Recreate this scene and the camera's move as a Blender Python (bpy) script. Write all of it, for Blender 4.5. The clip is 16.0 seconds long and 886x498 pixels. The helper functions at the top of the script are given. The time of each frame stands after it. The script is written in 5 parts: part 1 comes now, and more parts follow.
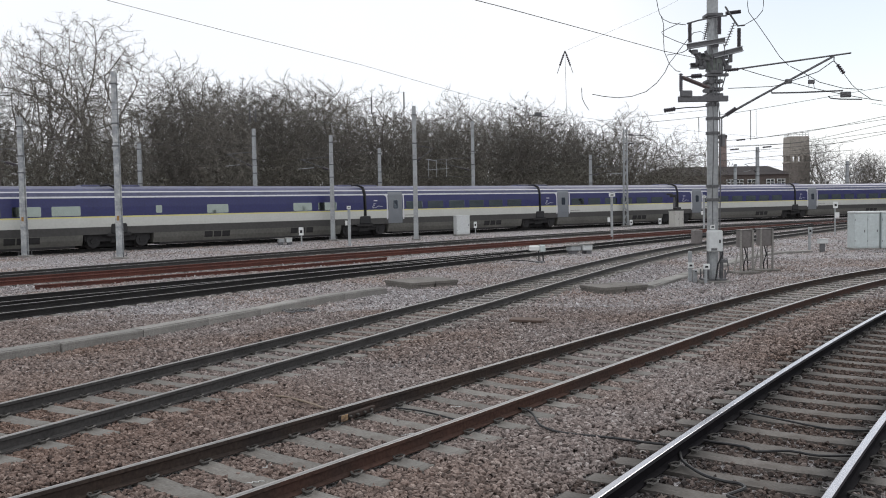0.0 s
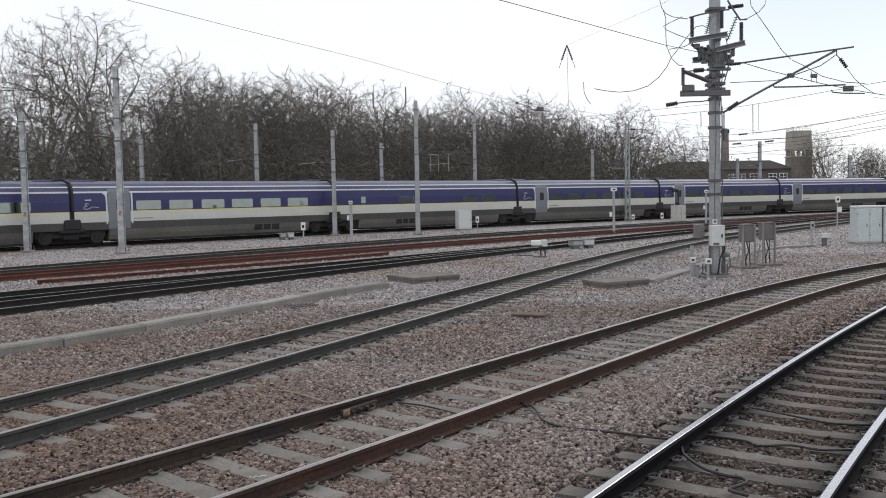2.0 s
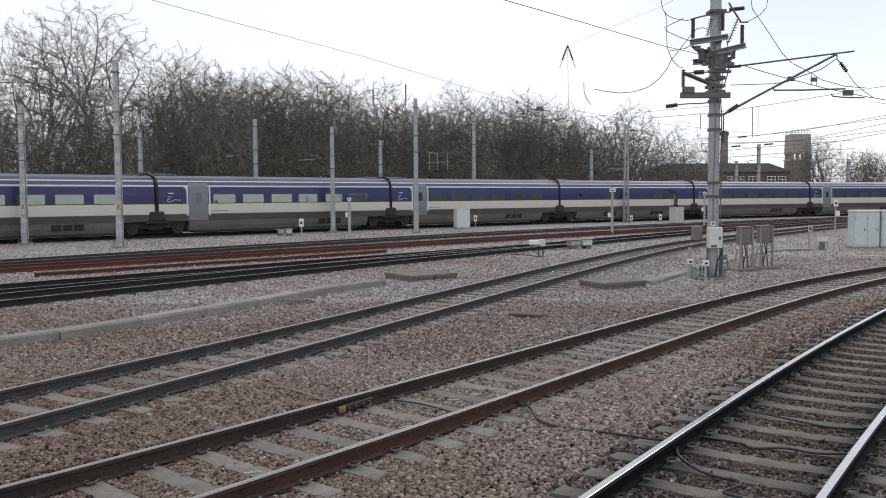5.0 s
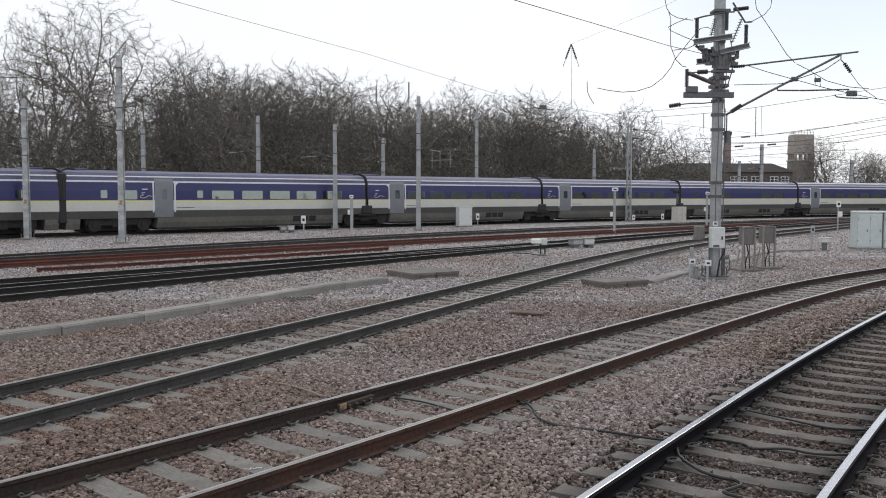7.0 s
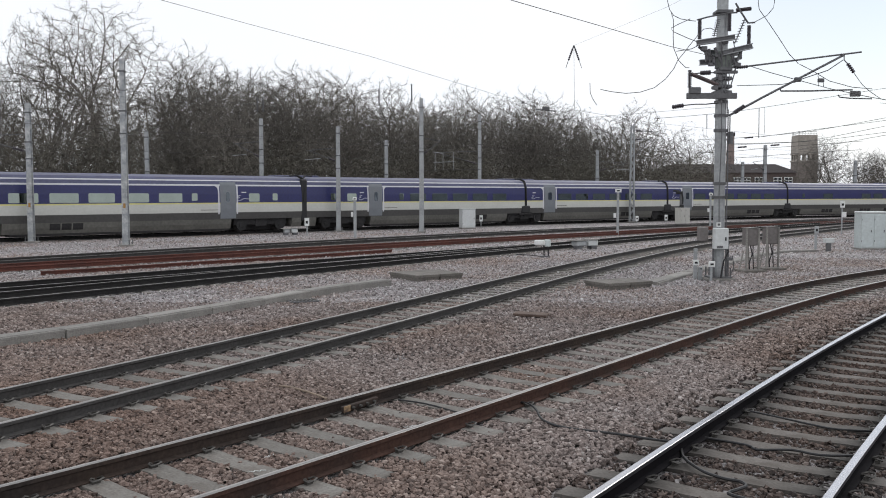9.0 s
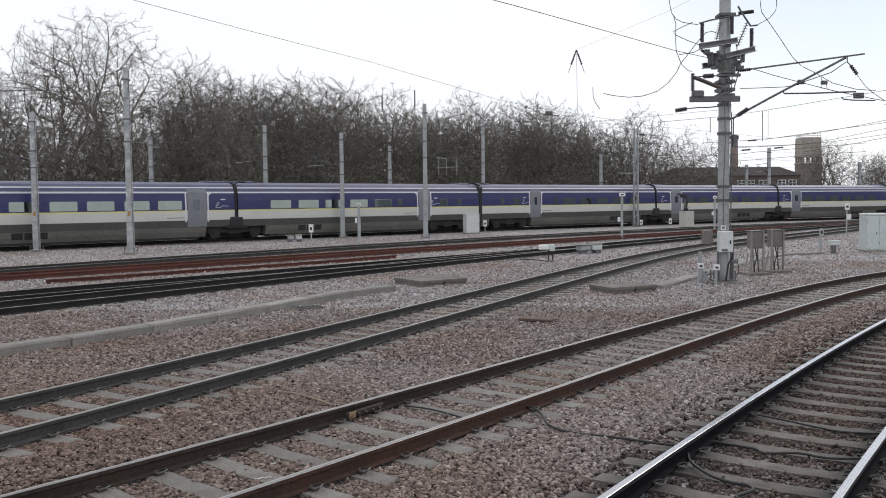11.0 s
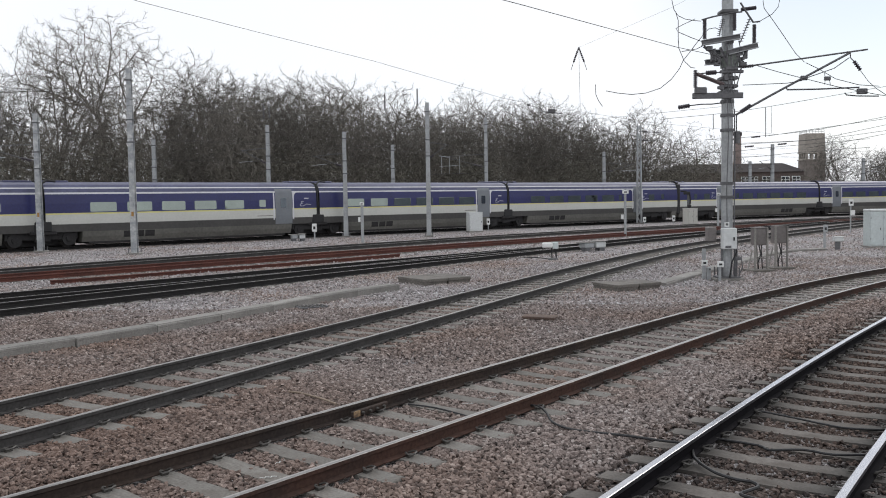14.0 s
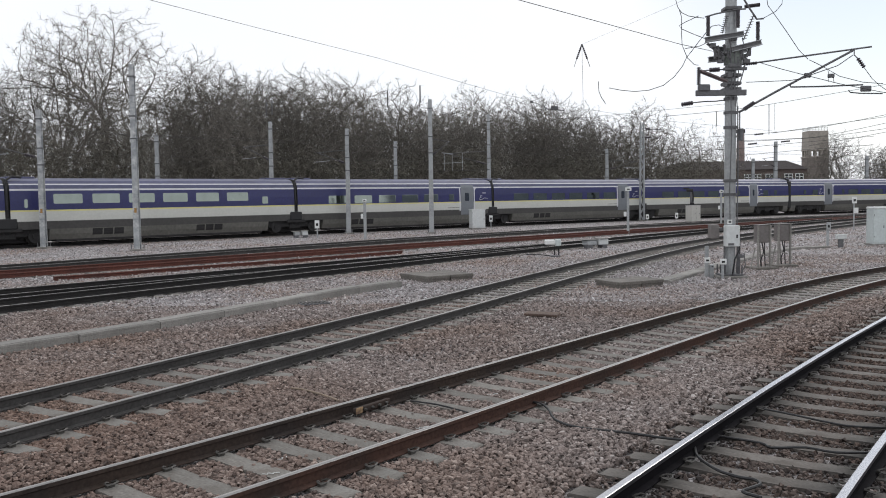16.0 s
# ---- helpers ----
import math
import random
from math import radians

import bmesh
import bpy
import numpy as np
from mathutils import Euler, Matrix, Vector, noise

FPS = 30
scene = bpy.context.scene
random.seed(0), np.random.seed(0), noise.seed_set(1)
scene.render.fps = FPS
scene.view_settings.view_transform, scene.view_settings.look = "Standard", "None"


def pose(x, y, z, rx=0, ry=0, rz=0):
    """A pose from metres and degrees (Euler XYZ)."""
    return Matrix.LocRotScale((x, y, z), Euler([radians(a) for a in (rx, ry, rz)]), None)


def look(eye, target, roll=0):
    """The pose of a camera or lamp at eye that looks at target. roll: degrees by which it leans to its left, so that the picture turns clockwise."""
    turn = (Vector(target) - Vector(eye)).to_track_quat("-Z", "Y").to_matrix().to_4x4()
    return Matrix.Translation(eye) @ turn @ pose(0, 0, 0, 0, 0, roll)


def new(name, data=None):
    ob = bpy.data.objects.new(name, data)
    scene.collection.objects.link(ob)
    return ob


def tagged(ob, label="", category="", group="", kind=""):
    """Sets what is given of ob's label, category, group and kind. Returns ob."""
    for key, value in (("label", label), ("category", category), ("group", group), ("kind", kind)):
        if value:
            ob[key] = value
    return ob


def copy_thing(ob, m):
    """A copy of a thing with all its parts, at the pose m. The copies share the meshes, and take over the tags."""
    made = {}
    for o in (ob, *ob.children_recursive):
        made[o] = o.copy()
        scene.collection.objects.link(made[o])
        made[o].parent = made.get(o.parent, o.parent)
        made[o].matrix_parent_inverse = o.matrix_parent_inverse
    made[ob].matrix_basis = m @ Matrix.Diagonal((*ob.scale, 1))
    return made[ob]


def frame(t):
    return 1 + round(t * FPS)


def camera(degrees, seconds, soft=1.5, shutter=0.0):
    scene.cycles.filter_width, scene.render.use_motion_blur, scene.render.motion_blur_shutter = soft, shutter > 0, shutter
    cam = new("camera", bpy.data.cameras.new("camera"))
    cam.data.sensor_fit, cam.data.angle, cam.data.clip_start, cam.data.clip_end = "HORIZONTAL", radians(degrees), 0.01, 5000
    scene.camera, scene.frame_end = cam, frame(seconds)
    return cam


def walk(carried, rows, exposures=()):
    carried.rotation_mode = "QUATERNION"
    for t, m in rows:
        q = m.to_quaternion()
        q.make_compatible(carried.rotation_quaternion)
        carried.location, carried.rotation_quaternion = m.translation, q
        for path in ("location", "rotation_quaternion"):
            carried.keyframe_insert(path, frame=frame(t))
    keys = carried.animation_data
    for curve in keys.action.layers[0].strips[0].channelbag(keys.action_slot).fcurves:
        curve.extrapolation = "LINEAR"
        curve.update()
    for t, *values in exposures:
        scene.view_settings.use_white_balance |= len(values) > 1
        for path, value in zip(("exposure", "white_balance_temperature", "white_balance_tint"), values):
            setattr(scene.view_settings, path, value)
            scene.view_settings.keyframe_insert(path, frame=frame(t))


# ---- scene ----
# The camera is held by hand on a platform; it only sways and turns a little.
cam = camera(53.74, 16.0, soft=1.0)
EYE = (0.0, 0.0, 2.412)
SWAY = [(0.0, 86.948, 1.022, -0.167), (0.5, 86.867, 1.082, -0.155), (1.0, 86.813, 1.119, -0.102), (1.5, 86.731, 1.092, -0.068),
        (2.0, 86.607, 1.080, -0.045), (2.5, 86.552, 1.354, -0.046), (3.0, 86.533, 1.389, -0.014), (3.5, 86.512, 1.045, -0.064),
        (4.0, 86.505, 0.814, -0.105), (6.5, 86.414, -0.353, -0.131), (7.0, 86.364, -0.141, 0.021), (7.5, 86.354, -0.060, 0.120),
        (8.0, 86.396, -0.051, 0.134), (8.5, 86.430, -0.110, 0.195), (9.0, 86.489, 0.069, 0.228), (11.5, 86.868, 0.687, 0.510),
        (12.0, 86.863, 0.919, 0.532), (12.5, 86.869, 1.105, 0.579), (13.0, 86.848, 1.018, 0.612), (13.5, 86.797, 0.900, 0.655),
        (14.0, 86.744, 0.889, 0.681), (14.5, 86.753, 0.634, 0.752), (15.0, 86.678, 0.741, 0.828), (15.5, 86.630, 0.672, 0.847),
        (16.0, 86.544, 0.790, 0.856)]
walk(cam, [(t, pose(*EYE, rx, ry, rz)) for t, rx, ry, rz in SWAY])

# ---- light: a bright overcast sky with thin blue gaps ----
SUN_EL, SUN_AZ = radians(38), radians(35)
world = bpy.data.worlds.new("overcast_sky")
world.use_nodes = True
scene.world = world
wn, wl = world.node_tree.nodes, world.node_tree.links
wn.clear()
sky = wn.new("ShaderNodeTexSky")
sky.sky_type = "NISHITA"
sky.sun_disc = False
sky.sun_elevation, sky.sun_rotation = SUN_EL, SUN_AZ
sky.dust_density = 0.6
bg_sky = wn.new("ShaderNodeBackground")
bg_sky.inputs[1].default_value = 0.1
bg_cloud = wn.new("ShaderNodeBackground")
bg_cloud.inputs[0].default_value = (0.955, 0.978, 1.02, 1)
bg_cloud.inputs[1].default_value = 1.06
coord = wn.new("ShaderNodeTexCoord")
clouds = wn.new("ShaderNodeTexNoise")
clouds.inputs["Scale"].default_value = 2.2
clouds.inputs["Detail"].default_value = 6
turned = wn.new("ShaderNodeMapping")
turned.inputs["Location"].default_value = (0.35, 0.2, 0.1)
wl.new(coord.outputs["Generated"], turned.inputs["Vector"])
wl.new(turned.outputs[0], clouds.inputs["Vector"])
cover = wn.new("ShaderNodeMapRange")
cover.inputs[1].default_value, cover.inputs[2].default_value = 0.3, 0.55
cover.inputs[3].default_value, cover.inputs[4].default_value = 0.92, 1.0
wl.new(clouds.outputs[0], cover.inputs[0])
toward = wn.new("ShaderNodeVectorMath")
toward.operation = "DOT_PRODUCT"
toward.inputs[1].default_value = Vector((0.46, 0.86, 0.34)).normalized()
wl.new(coord.outputs["Generated"], toward.inputs[0])
thin = wn.new("ShaderNodeMapRange")
thin.inputs[1].default_value, thin.inputs[2].default_value = 0.95, 0.99
thin.inputs[3].default_value, thin.inputs[4].default_value = 0.0, 0.6
wl.new(toward.outputs["Value"], thin.inputs[0])
less = wn.new("ShaderNodeMath")
less.operation = "SUBTRACT"
wl.new(cover.outputs[0], less.inputs[0])
wl.new(thin.outputs[0], less.inputs[1])
blend = wn.new("ShaderNodeMixShader")
wl.new(less.outputs[0], blend.inputs[0])
wl.new(sky.outputs[0], bg_sky.inputs[0])
wl.new(bg_sky.outputs[0], blend.inputs[1])
wl.new(bg_cloud.outputs[0], blend.inputs[2])
wout = wn.new("ShaderNodeOutputWorld")
wl.new(blend.outputs[0], wout.inputs[0])

sun = new("sun", bpy.data.lights.new("sun", "SUN"))
sun.data.energy, sun.data.angle, sun.data.color = 0.7, radians(25), (1.0, 0.96, 0.9)
SUN_FROM = Vector((math.sin(SUN_AZ) * math.cos(SUN_EL), math.cos(SUN_AZ) * math.cos(SUN_EL), math.sin(SUN_EL)))
sun.matrix_world = look(SUN_FROM * 50, (0, 0, 0))
scene.view_settings.exposure = 0.0


# ---- materials ----
def mat(name, base, rough=0.6, metal=0.0, spread=0.25, fine=40.0, coarse=2.0, bump=0.0, second=None, per="object", island=0.0, spec=0.5):
    """A painted, stony or metal surface: base colour varied by fine grain and coarse stains, with a little relief."""
    m = bpy.data.materials.new(name)
    m.use_nodes = True
    n, l = m.node_tree.nodes, m.node_tree.links
    p = n["Principled BSDF"]
    p.inputs["Roughness"].default_value, p.inputs["Metallic"].default_value = rough, metal
    p.inputs["Specular IOR Level"].default_value = spec
    if per == "object":
        v = n.new("ShaderNodeTexCoord").outputs["Object"]
    else:
        v = n.new("ShaderNodeNewGeometry").outputs["Position"]
    a, b = n.new("ShaderNodeTexNoise"), n.new("ShaderNodeTexNoise")
    for t, s, d in ((a, fine, 5), (b, coarse, 4)):
        t.inputs["Scale"].default_value, t.inputs["Detail"].default_value = s, d
        l.new(v, t.inputs["Vector"])
    stain = n.new("ShaderNodeMapRange")
    stain.inputs[1].default_value, stain.inputs[2].default_value = 0.42, 0.68
    l.new(b.outputs[0], stain.inputs[0])
    mix = n.new("ShaderNodeMix")
    mix.data_type = "RGBA"
    mix.inputs[6].default_value = (*base, 1)
    mix.inputs[7].default_value = (*(second or [c * (1 - spread) for c in base]), 1)
    l.new(stain.outputs[0], mix.inputs[0])
    grain = n.new("ShaderNodeMapRange")
    grain.inputs[1].default_value, grain.inputs[2].default_value = 0.3, 0.7
    grain.inputs[3].default_value, grain.inputs[4].default_value = 1 - spread, 1 + spread
    l.new(a.outputs[0], grain.inputs[0])
    mul = n.new("ShaderNodeVectorMath")
    mul.operation = "SCALE"
    l.new(mix.outputs[2], mul.inputs[0])
    l.new(grain.outputs[0], mul.inputs[3])
    out = mul.outputs[0]
    if island:
        g = n.new("ShaderNodeNewGeometry") if island > 0 else n.new("ShaderNodeObjectInfo")
        r = n.new("ShaderNodeMapRange")
        r.inputs[3].default_value, r.inputs[4].default_value = 1 - abs(island), 1 + abs(island)
        l.new(g.outputs["Random Per Island" if island > 0 else "Random"], r.inputs[0])
        k = n.new("ShaderNodeVectorMath")
        k.operation = "SCALE"
        l.new(out, k.inputs[0])
        l.new(r.outputs[0], k.inputs[3])
        out = k.outputs[0]
    l.new(out, p.inputs["Base Color"])
    if bump:
        bp = n.new("ShaderNodeBump")
        bp.inputs["Strength"].default_value, bp.inputs["Distance"].default_value = 0.6, bump
        l.new(a.outputs[0], bp.inputs["Height"])
        l.new(bp.outputs[0], p.inputs["Normal"])
    return m


def gravel(name):
    """Ballast: broken stone in cells, grey with pink and brown stones, stained brown in patches."""
    m = bpy.data.materials.new(name)
    m.use_nodes = True
    n, l = m.node_tree.nodes, m.node_tree.links
    p = n["Principled BSDF"]
    p.inputs["Roughness"].default_value = 0.9
    pos = n.new("ShaderNodeNewGeometry").outputs["Position"]
    cell = n.new("ShaderNodeTexVoronoi")
    cell.inputs["Scale"].default_value = 19
    l.new(pos, cell.inputs["Vector"])
    edge = n.new("ShaderNodeTexVoronoi")
    edge.feature = "DISTANCE_TO_EDGE"
    edge.inputs["Scale"].default_value = 19
    l.new(pos, edge.inputs["Vector"])
    ramp = n.new("ShaderNodeValToRGB")
    e = ramp.color_ramp.elements
    e[0].position, e[0].color = 0.0, (0.165, 0.155, 0.158, 1)
    e[1].position, e[1].color = 1.0, (0.46, 0.438, 0.442, 1)
    for q, c in ((0.35, (0.25, 0.231, 0.232, 1)), (0.7, (0.33, 0.309, 0.312, 1))):
        x = e.new(q)
        x.color = c
    sep = n.new("ShaderNodeSeparateColor")
    l.new(cell.outputs["Color"], sep.inputs[0])
    l.new(sep.outputs[0], ramp.inputs[0])
    big = n.new("ShaderNodeTexNoise")
    big.inputs["Scale"].default_value, big.inputs["Detail"].default_value = 0.23, 5
    l.new(pos, big.inputs["Vector"])
    mr = n.new("ShaderNodeMapRange")
    mr.inputs[1].default_value, mr.inputs[2].default_value = 0.42, 0.66
    l.new(big.outputs[0], mr.inputs[0])
    brown = n.new("ShaderNodeMix")
    brown.data_type, brown.blend_type = "RGBA", "MULTIPLY"
    brown.inputs[7].default_value = (0.97, 0.92, 0.89, 1)
    l.new(mr.outputs[0], brown.inputs[0])
    l.new(ramp.outputs[0], brown.inputs[6])
    # shade in the gaps between stones, painted as darker cell edges
    gap_shade = n.new("ShaderNodeMapRange")
    gap_shade.inputs[1].default_value, gap_shade.inputs[2].default_value = 0.0, 0.14
    gap_shade.inputs[3].default_value, gap_shade.inputs[4].default_value = 0.22, 1.0
    l.new(edge.outputs["Distance"], gap_shade.inputs[0])
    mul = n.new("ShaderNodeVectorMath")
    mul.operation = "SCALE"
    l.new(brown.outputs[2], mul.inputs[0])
    l.new(gap_shade.outputs[0], mul.inputs[3])
    mott = n.new("ShaderNodeTexNoise")
    mott.inputs["Scale"].default_value, mott.inputs["Detail"].default_value = 1.2, 12
    mott.inputs["Roughness"].default_value = 0.85
    l.new(pos, mott.inputs["Vector"])
    mm = n.new("ShaderNodeMapRange")
    mm.inputs[1].default_value, mm.inputs[2].default_value = 0.35, 0.65
    mm.inputs[3].default_value, mm.inputs[4].default_value = 0.65, 1.95
    l.new(mott.outputs[0], mm.inputs[0])
    mul2 = n.new("ShaderNodeVectorMath")
    mul2.operation = "SCALE"
    l.new(mul.outputs[0], mul2.inputs[0])
    l.new(mm.outputs[0], mul2.inputs[3])
    l.new(mul2.outputs[0], p.inputs["Base Color"])
    bp = n.new("ShaderNodeBump")
    bp.inputs["Strength"].default_value, bp.inputs["Distance"].default_value = 1.0, 0.03
    l.new(edge.outputs["Distance"], bp.inputs["Height"])
    lump = n.new("ShaderNodeBump")
    lump.inputs["Strength"].default_value, lump.inputs["Distance"].default_value = 0.8, 0.12
    l.new(mott.outputs[0], lump.inputs["Height"])
    l.new(bp.outputs[0], lump.inputs["Normal"])
    l.new(lump.outputs[0], p.inputs["Normal"])
    return m


def stone_mat(name, tone_scale=(1, 1, 1)):
    """Loose ballast stones: each stone its own tint, dusted and rust-stained in patches."""
    m = bpy.data.materials.new(name)
    m.use_nodes = True
    n, l = m.node_tree.nodes, m.node_tree.links
    p = n["Principled BSDF"]
    p.inputs["Roughness"].default_value = 0.85
    geo = n.new("ShaderNodeNewGeometry")
    ramp = n.new("ShaderNodeValToRGB")
    e = ramp.color_ramp.elements
    e[0].position, e[0].color = 0.0, (0.09, 0.074, 0.07, 1)
    e[1].position, e[1].color = 1.0, (0.42, 0.385, 0.372, 1)
    for q, c in ((0.3, (0.19, 0.158, 0.148, 1)), (0.6, (0.25, 0.207, 0.193, 1)), (0.88, (0.3, 0.258, 0.244, 1))):
        x = e.new(q)
        x.color = c
    l.new(geo.outputs["Random Per Island"], ramp.inputs[0])
    big = n.new("ShaderNodeTexNoise")
    big.inputs["Scale"].default_value, big.inputs["Detail"].default_value = 0.23, 5
    l.new(geo.outputs["Position"], big.inputs["Vector"])
    mr = n.new("ShaderNodeMapRange")
    mr.inputs[1].default_value, mr.inputs[2].default_value = 0.42, 0.66
    l.new(big.outputs[0], mr.inputs[0])
    brown = n.new("ShaderNodeMix")
    brown.data_type, brown.blend_type = "RGBA", "MULTIPLY"
    brown.inputs[7].default_value = (0.86, 0.73, 0.64, 1)
    l.new(mr.outputs[0], brown.inputs[0])
    l.new(ramp.outputs[0], brown.inputs[6])
    fine = n.new("ShaderNodeTexNoise")
    fine.inputs["Scale"].default_value, fine.inputs["Detail"].default_value = 60, 3
    l.new(geo.outputs["Position"], fine.inputs["Vector"])
    fr = n.new("ShaderNodeMapRange")
    fr.inputs[1].default_value, fr.inputs[2].default_value = 0.3, 0.7
    fr.inputs[3].default_value, fr.inputs[4].default_value = 0.75, 1.2
    l.new(fine.outputs[0], fr.inputs[0])
    mul = n.new("ShaderNodeVectorMath")
    mul.operation = "SCALE"
    l.new(brown.outputs[2], mul.inputs[0])
    l.new(fr.outputs[0], mul.inputs[3])
    # an old oil and rust stain spreads over the near left end of the yard
    far = n.new("ShaderNodeVectorMath")
    far.operation = "DISTANCE"
    far.inputs[1].default_value = (-4.6, 8.6, -0.2)
    l.new(geo.outputs["Position"], far.inputs[0])
    ragged = n.new("ShaderNodeMath")
    ragged.operation = "MULTIPLY_ADD"
    ragged.inputs[1].default_value = 5.0
    l.new(big.outputs[0], ragged.inputs[0])
    l.new(far.outputs["Value"], ragged.inputs[2])
    spread = n.new("ShaderNodeMapRange")
    spread.inputs[1].default_value, spread.inputs[2].default_value = 4.0, 8.6
    spread.inputs[3].default_value, spread.inputs[4].default_value = 1.0, 0.0
    l.new(ragged.outputs[0], spread.inputs[0])
    stain = n.new("ShaderNodeMix")
    stain.data_type, stain.blend_type = "RGBA", "MULTIPLY"
    stain.inputs[7].default_value = (0.74, 0.64, 0.58, 1)
    l.new(spread.outputs[0], stain.inputs[0])
    l.new(mul.outputs[0], stain.inputs[6])
    toned = n.new("ShaderNodeVectorMath")
    toned.operation = "MULTIPLY"
    toned.inputs[1].default_value = tone_scale
    l.new(stain.outputs[2], toned.inputs[0])
    l.new(toned.outputs[0], p.inputs["Base Color"])
    return m


BALLAST, STONE = gravel("ballast"), stone_mat("ballast_stone")
# the same stones scaled paler and bluer, for the farther yard
STONE_PALE = stone_mat("pale_ballast_stone", (1.48, 1.61, 1.71))
# darker tones of the stones, for the platform track and beside its rails
STONE_BLACK = stone_mat("black_ballast_stone", (0.14, 0.125, 0.125))
STONE_DARK = stone_mat("dark_ballast_stone", (0.37, 0.325, 0.3))
CONCRETE = mat("weathered_concrete", (0.235, 0.225, 0.21), 0.85, spread=0.22, fine=30, coarse=1.5, bump=0.004, island=-0.18)
SLEEPER = mat("concrete_sleeper", (0.18, 0.172, 0.159), 0.9, spread=0.25, fine=35, coarse=3, bump=0.004, second=(0.125, 0.112, 0.1), island=-0.2)
SLEEPER_DARK = mat("dark_sleeper", (0.145, 0.132, 0.121), 0.9, spread=0.25, fine=35, coarse=3, bump=0.004, second=(0.075, 0.064, 0.056), island=-0.2)


def darken_by_rails(m):
    """Darkens a sleeper's colour, a hand's width to each side of the rails."""
    n, l = m.node_tree.nodes, m.node_tree.links
    base = n["Principled BSDF"].inputs["Base Color"]
    base_colour = base.links[0].from_socket
    xyz = n.new("ShaderNodeSeparateXYZ")
    l.new(n.new("ShaderNodeTexCoord").outputs["Object"], xyz.inputs[0])
    last = xyz.outputs[0]
    for op, value in (("ABSOLUTE", 0), ("SUBTRACT", 0.76), ("ABSOLUTE", 0)):
        step = n.new("ShaderNodeMath")
        step.operation = op
        step.inputs[1].default_value = value
        l.new(last, step.inputs[0])
        last = step.outputs[0]
    fade = n.new("ShaderNodeMapRange")
    fade.inputs[1].default_value, fade.inputs[2].default_value = 0.12, 0.5
    fade.inputs[3].default_value, fade.inputs[4].default_value = 0.32, 1.0
    l.new(last, fade.inputs[0])
    scale = n.new("ShaderNodeVectorMath")
    scale.operation = "SCALE"
    l.new(base_colour, scale.inputs[0])
    l.new(fade.outputs[0], scale.inputs[3])
    l.new(scale.outputs[0], base)


darken_by_rails(SLEEPER_DARK)
HEAD = mat("polished_rail_steel", (0.48, 0.475, 0.49), 0.24, 1.0, spread=0.08, fine=60)
HEAD_USED = mat("worn_rail_steel", (0.33, 0.31, 0.295), 0.28, 1.0, spread=0.15, fine=40)
HEAD_DULL = mat("dull_rail_steel", (0.22, 0.21, 0.205), 0.4, 0.75, spread=0.2, fine=30)
WEB = mat("rail_web_brown", (0.05, 0.036, 0.03), 0.85, spread=0.3, fine=25, coarse=1.2, second=(0.036, 0.029, 0.027), spec=0.2)
WEB_DARK = mat("rail_web_dark", (0.026, 0.025, 0.025), 0.8, spread=0.25, fine=25, spec=0.2)
WEB_BLACK = mat("rail_web_black", (0.009, 0.008, 0.01), 0.8, spread=0.3, fine=25, spec=0.06)
WEB_GREY = mat("rail_web_grey", (0.06, 0.057, 0.056), 0.8, spread=0.25, fine=25, spec=0.25)
RUST = mat("rusty_rail", (0.105, 0.034, 0.024), 0.85, spread=0.35, fine=25, coarse=1.0, second=(0.07, 0.026, 0.02))
WEB_RED = mat("rail_web_red_brown", (0.066, 0.036, 0.028), 0.85, spread=0.3, fine=25, coarse=1.2, second=(0.045, 0.031, 0.027), spec=0.2)
CHALK = mat("chalk_scrawl", (0.62, 0.63, 0.62), 0.9, spread=0.3)
CLIP = mat("rail_clip_steel", (0.085, 0.08, 0.074), 0.55, 0.3)
GALV = mat("galvanised_steel", (0.36, 0.375, 0.385), 0.5, 0.25, spread=0.14, fine=12, coarse=1.4, second=(0.27, 0.28, 0.285))
GALV_OLD = mat("blotched_galvanised_steel", (0.3, 0.315, 0.33), 0.55, 0.15, spread=0.16, fine=9, coarse=2.6, second=(0.52, 0.53, 0.53))
GALV_DARK = mat("weathered_steel", (0.135, 0.135, 0.142), 0.6, 0.3, spread=0.2, fine=14)
INSUL = mat("dark_insulator", (0.045, 0.036, 0.046), 0.35, spread=0.15)
WIRE = mat("copper_wire_dark", (0.06, 0.06, 0.058), 0.6, 0.3, spread=0.1)
WHITE = mat("white_paint", (0.72, 0.73, 0.72), 0.5, spread=0.08, fine=9, coarse=1.5)
CAB_WHITE = mat("white_cabinet_paint", (0.58, 0.60, 0.60), 0.5, spread=0.08, fine=9, coarse=1.2)
CAB_GREY = mat("pale_grey_cabinet", (0.52, 0.57, 0.57), 0.5, spread=0.08, fine=9, coarse=1.2)
CAB_BROWN = mat("weathered_brown_cabinet", (0.17, 0.155, 0.15), 0.7, spread=0.15, fine=12, coarse=2)
BLACK = mat("black_rubber", (0.014, 0.014, 0.016), 0.6, spread=0.2)
ORANGE = mat("orange_mark", (0.36, 0.2, 0.06), 0.7)
CABLE_BROWN = mat("sun_bleached_brown_cable", (0.26, 0.2, 0.15), 0.7, spread=0.2)
TIMBER = mat("old_timber", (0.11, 0.075, 0.06), 0.85, spread=0.3, fine=30, bump=0.004)
T_BLUE = mat("train_blue", (0.023, 0.026, 0.11), 0.35, spread=0.12, fine=8, coarse=0.6)
T_ROOF = mat("train_roof_blue_grey", (0.075, 0.08, 0.15), 0.4, spread=0.2, fine=6, coarse=0.7)
T_CREAM = mat("train_cream", (0.54, 0.545, 0.51), 0.35, spread=0.05, fine=8, coarse=0.8)
